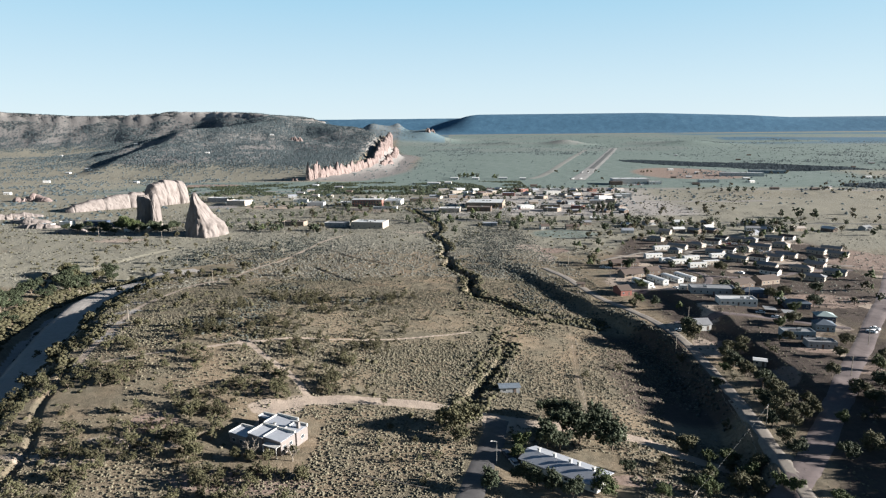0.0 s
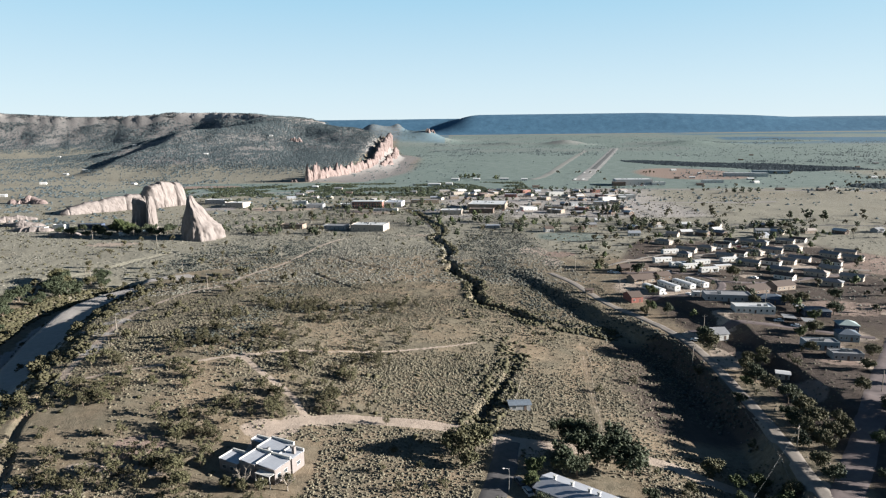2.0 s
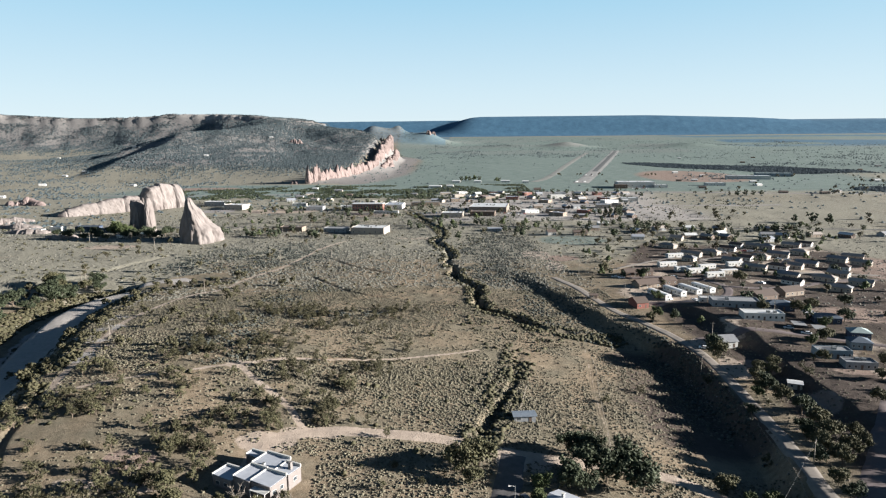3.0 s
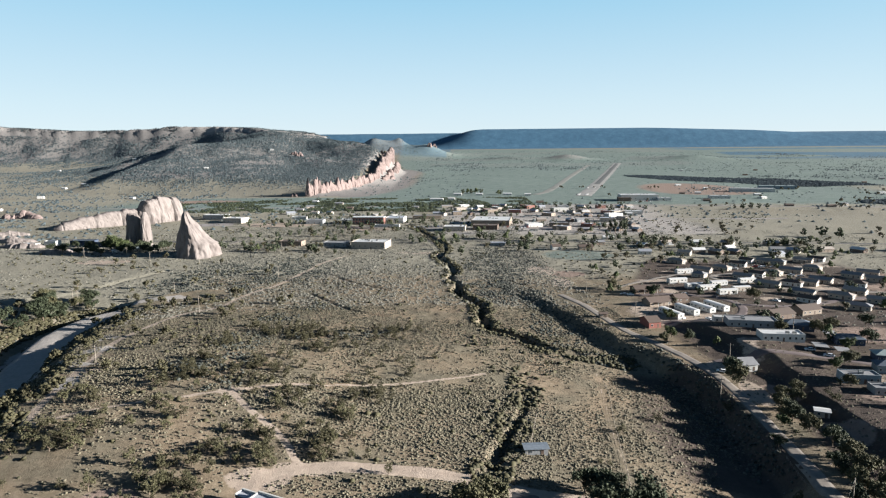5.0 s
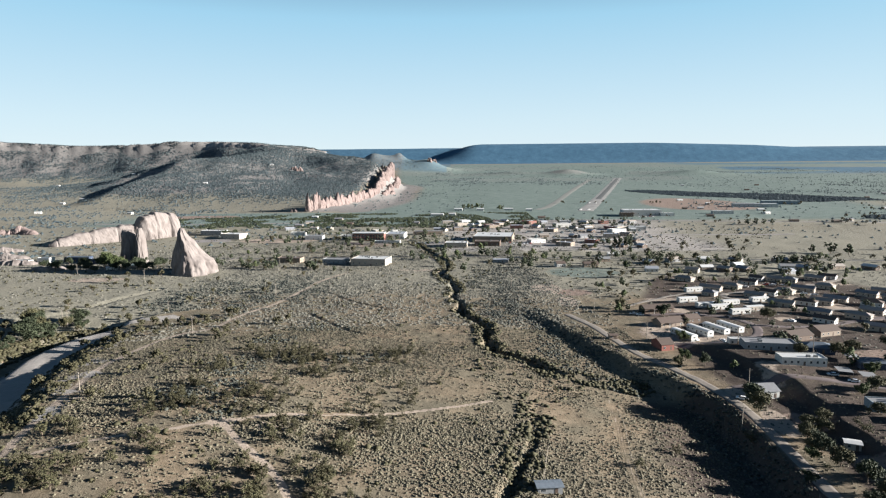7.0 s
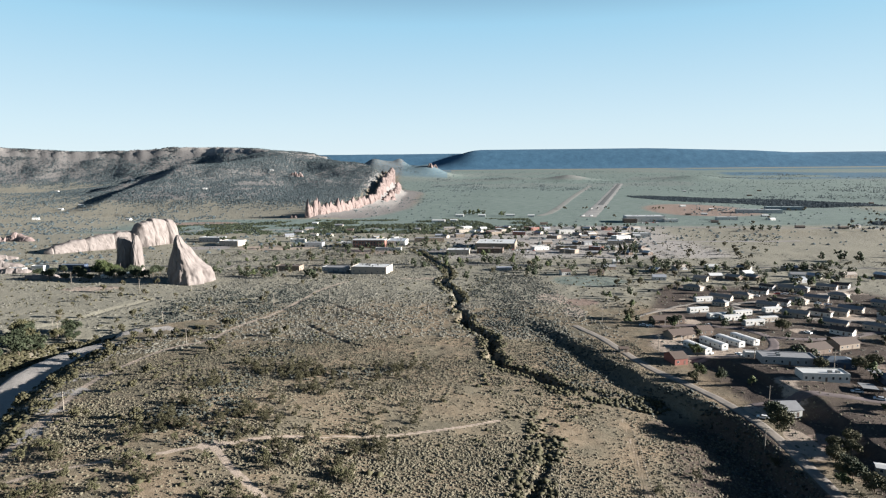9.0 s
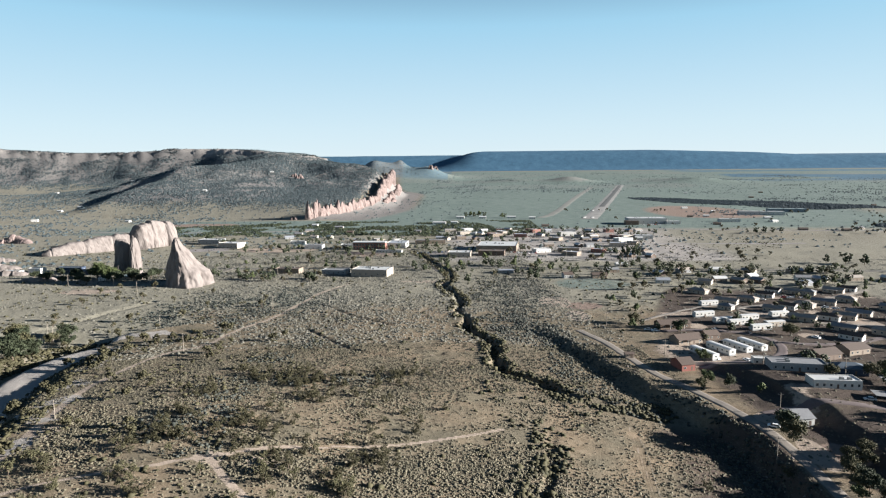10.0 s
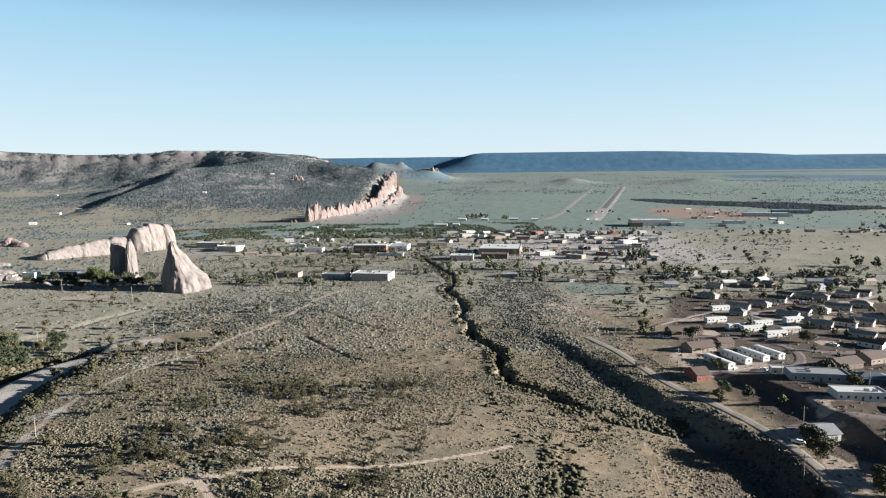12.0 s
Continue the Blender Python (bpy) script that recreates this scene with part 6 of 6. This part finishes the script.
POLES = [(-282, 456, 12), (-276, 452, 12), (-384, 632, 10), (-338, 628, 10), (-296, 592, 10), (-171, 412, 11), (-222, 485, 9), (-249, 591, 10), (-156, 528, 10), (-203, 691, 9), (-117, 547, 10), (-34, 486, 11), (32, 567, 10), (-160, 285, 10),
         (110, 300, 9), (128, 336, 9), (146, 392, 10), (101, 410, 10), (176, 372, 10), (200, 295, 9), (168, 254, 9), (84, 480, 10), (62, 540, 10), (-10, 700, 11), (75, 760, 12), (110, 830, 13)]
for _x, _y, _h in POLES:
    utility_pole(_x, _y, _h, (_x * 7) % 40 - 20)


def wire(a, b, za, zb, sag=0.8, r=0.035):
    pts = []
    for i in range(13):
        u = i / 12
        pts.append((a[0] + (b[0] - a[0]) * u, a[1] + (b[1] - a[1]) * u, za + (zb - za) * u - sag * 4 * u * (1 - u)))
    s = Solid()
    for p, q in zip(pts, pts[1:]):
        s.tube(p, q, r, r, 4)
    return tagged(new("power_line", s.mesh("power_line", M_WIRE)), "thin grey overhead power line between poles", "power line")


_pa, _pb = (66, 148), (112, 208)
utility_pole(_pa[0], _pa[1], 9, 52)
utility_pole(_pb[0], _pb[1], 9, 52)
wire(_pa, _pb, ground_z(*_pa) + 8.6, ground_z(*_pb) + 8.6, 0.7, 0.012)


def street_lamp(x, y, rot):
    ob = tagged(thing("street_lamp", x, y, rot), "grey street lamp with a pale lamp head by the drive", "street lamp")
    part("pole", Solid().tube((0, 0, -0.6), (0, 0, 7.4), 0.11, 0.08, 8), M_METAL, ob)
    part("arm", Solid().tube((0, 0, 7.2), (-1.5, 0, 7.7), 0.05, 0.05, 6), M_METAL, ob)
    part("lamp_head", Solid().box(-2.1, -0.18, 7.62, -1.4, 0.18, 7.82, 0.04), M_TRIM, ob)


street_lamp(15.5, 178, 20)


def bare_tree(x, y):
    ob = tagged(thing("bare_tree", x, y), "grey leafless tree in front of the adobe house", "tree")
    rs = np.random.RandomState(9)
    s = Solid()
    s.tube((0, 0, -0.4), (0, 0, 1.6), 0.22, 0.16, 7)
    for i in range(11):
        a, r, z = i * 1.3, 1.2 + 1.4 * rs.rand(), 2.6 + 2.2 * rs.rand()
        e = (math.cos(a) * r, math.sin(a) * r, z)
        s.tube((0, 0, 1.0 + 0.6 * rs.rand()), e, 0.10, 0.05, 5)
        for _ in range(4):
            s.tube(e, (e[0] + (rs.rand() - 0.5) * 2.2, e[1] + (rs.rand() - 0.5) * 2.2, z + (rs.rand() - 0.1) * 1.5), 0.05, 0.02, 4)
    part("limbs", s, M_POLE, ob)


bare_tree(-60.5, 173.0)
bare_tree(-47.5, 172.5)


def log_rail(a, b, label):
    ob = tagged(thing("log_rail", a[0], a[1]), label, "rail")
    z0 = ground_z(*a)
    s = Solid()
    n = 6
    for i in range(n):
        p = [(a[0] + (b[0] - a[0]) * k / n - a[0], a[1] + (b[1] - a[1]) * k / n - a[1]) for k in (i, i + 1)]
        q = [(u, v, ground_z(u + a[0], v + a[1]) - z0 + 0.32) for u, v in p]
        part("log", Solid().tube(q[0], q[1], 0.16, 0.14, 7), M_POLE, ob)
        part("post", Solid().tube((q[0][0], q[0][1], q[0][2] - 0.9), (q[0][0], q[0][1], q[0][2] + 0.12), 0.1, 0.1, 6), M_POLE, ob)


log_rail((-27, 166.5), (-5, 160.5), "low weathered log rail beside the drive")


def fence(line, gap, label):
    ob = tagged(new("fence"), label, "fence")
    pts = np.array(line, float)
    s = np.concatenate([[0], np.cumsum(np.hypot(*np.diff(pts, axis=0).T))])
    t = np.arange(0, s[-1], gap)
    px, py = np.interp(t, s, pts[:, 0]), np.interp(t, s, pts[:, 1])
    pz = land(px, py)
    ob.location = (px[0], py[0], pz[0])
    prev = None
    for x, y, z in zip(px - px[0], py - py[0], pz - pz[0]):
        part("post", Solid().tube((x, y, z - 0.5), (x, y, z + 1.35), 0.09, 0.08, 6), M_POLE, ob)
        if prev:
            r = Solid()
            for h in (0.5, 0.85, 1.2):
                r.tube((prev[0], prev[1], prev[2] + h), (x, y, z + h), 0.025, 0.025, 4)
            part("rail", r, M_POLE, ob)
        prev = (x, y, z)


fence([(20, 236), (23, 250), (27, 272)], 3.0, "pale wooden post fence beside the gully")
fence([(50, 214), (53, 232), (55, 250), (58, 275), (62, 300), (63, 320)], 4.0, "thin wire fence across the dry field")
fence([(100, 178), (104, 200), (108, 222), (111, 245)], 3.5, "low wire fence beside the gravel road")


def make_vehicle(kind, mat, label):
    ob = tagged(new("pickup_truck" if kind == "pickup" else "car"), label, "pickup" if kind == "pickup" else "car", "parked vehicles")
    lower = [(-2.4, 0.35), (2.4, 0.35), (2.45, 0.75), (2.2, 0.98), (-2.35, 1.05), (-2.45, 0.7)]
    part("body", Solid().prism([(q, z) for q, z in lower], -0.9, 0.9, "x"), mat, ob)
    if kind == "pickup":
        cab = [(-0.5, 1.02), (1.35, 1.0), (0.85, 1.72), (-0.4, 1.75)]
        part("bed_wall", Solid().box(-0.9, -2.35, 1.04, -0.82, -0.6, 1.35).box(0.82, -2.35, 1.04, 0.9, -0.6, 1.35).box(-0.82, -2.35, 1.04, 0.82, -2.27, 1.35), mat, ob)
    else:
        cab = [(-2.0, 1.04), (1.3, 1.0), (0.6, 1.5), (-1.3, 1.52)]
    part("cabin", Solid().prism(cab, -0.78, 0.78, "x"), M_GLASS, ob)
    roof = [(cab[3][0] + 0.02, cab[3][1]), (cab[2][0] - 0.02, cab[2][1]), (cab[2][0] - 0.05, cab[2][1] + 0.06), (cab[3][0] + 0.05, cab[3][1] + 0.06)]
    part("roof", Solid().prism(roof, -0.76, 0.76, "x"), mat, ob)
    for sx in (-0.86, 0.86):
        for sy in (-1.5, 1.5):
            part("wheel", Solid().tube((sx - 0.11, sy, 0.34), (sx + 0.11, sy, 0.34), 0.34, 0.34, 10), M_TYRE, ob)
    return ob


VEHICLES = [make_vehicle("car", M_CARS[0], "white parked car"), make_vehicle("pickup", M_CARS[0], "white parked pickup truck"), make_vehicle("car", M_CARS[1], "silver parked car"),
            make_vehicle("car", M_CARS[2], "dark parked car"), make_vehicle("pickup", M_CARS[3], "red parked pickup truck"), make_vehicle("car", M_CARS[4], "blue parked car")]
for _v in VEHICLES:
    tagged(_v, _v["label"] + " standing on bare ground")
SPOTS = [(119, 322, 60, 0), (170, 343, 80, 2), (19, 183, 20, 3), (21, 178, 20, 2), (212, 312, 30, 0), (216, 316, 30, 1), (186, 478, 10, 5), (262, 533, 80, 0), (256, 536, 80, 1), (250, 575, 85, 0), (255, 577, 85, 2), (260, 574, 85, 0), (246, 578, 85, 4),
         (150, 468, 30, 2), (108, 468, 85, 2), (112, 466, 85, 0), (144, 440, 20, 3), (150, 440, 20, 0), (128, 407, 20, 1), (225, 568, 60, 0), (278, 490, 80, 0), (283, 490, 80, 2), (205, 452, 30, 0), (168, 460, 10, 3), (160, 404, 40, 2), (175, 335, 60, 0), (143, 404, 20, 0)]
for _x, _y, _r, _k in SPOTS:
    copy_thing(VEHICLES[_k], pose(_x, _y, ground_z(_x, _y), 0, 0, _r))
for i in range(34):
    _x, _y = ((-60, 870), (60, 860), (-120, 955), (340, 1280))[i % 4]
    _x, _y = _x + (i // 4) * 4.5 - 15, _y + 3 * (i % 3)
    copy_thing(VEHICLES[(0, 2, 3, 1, 5, 4)[i % 6]], pose(_x, _y, ground_z(_x, _y), 0, 0, 5))
parked(VEHICLES)
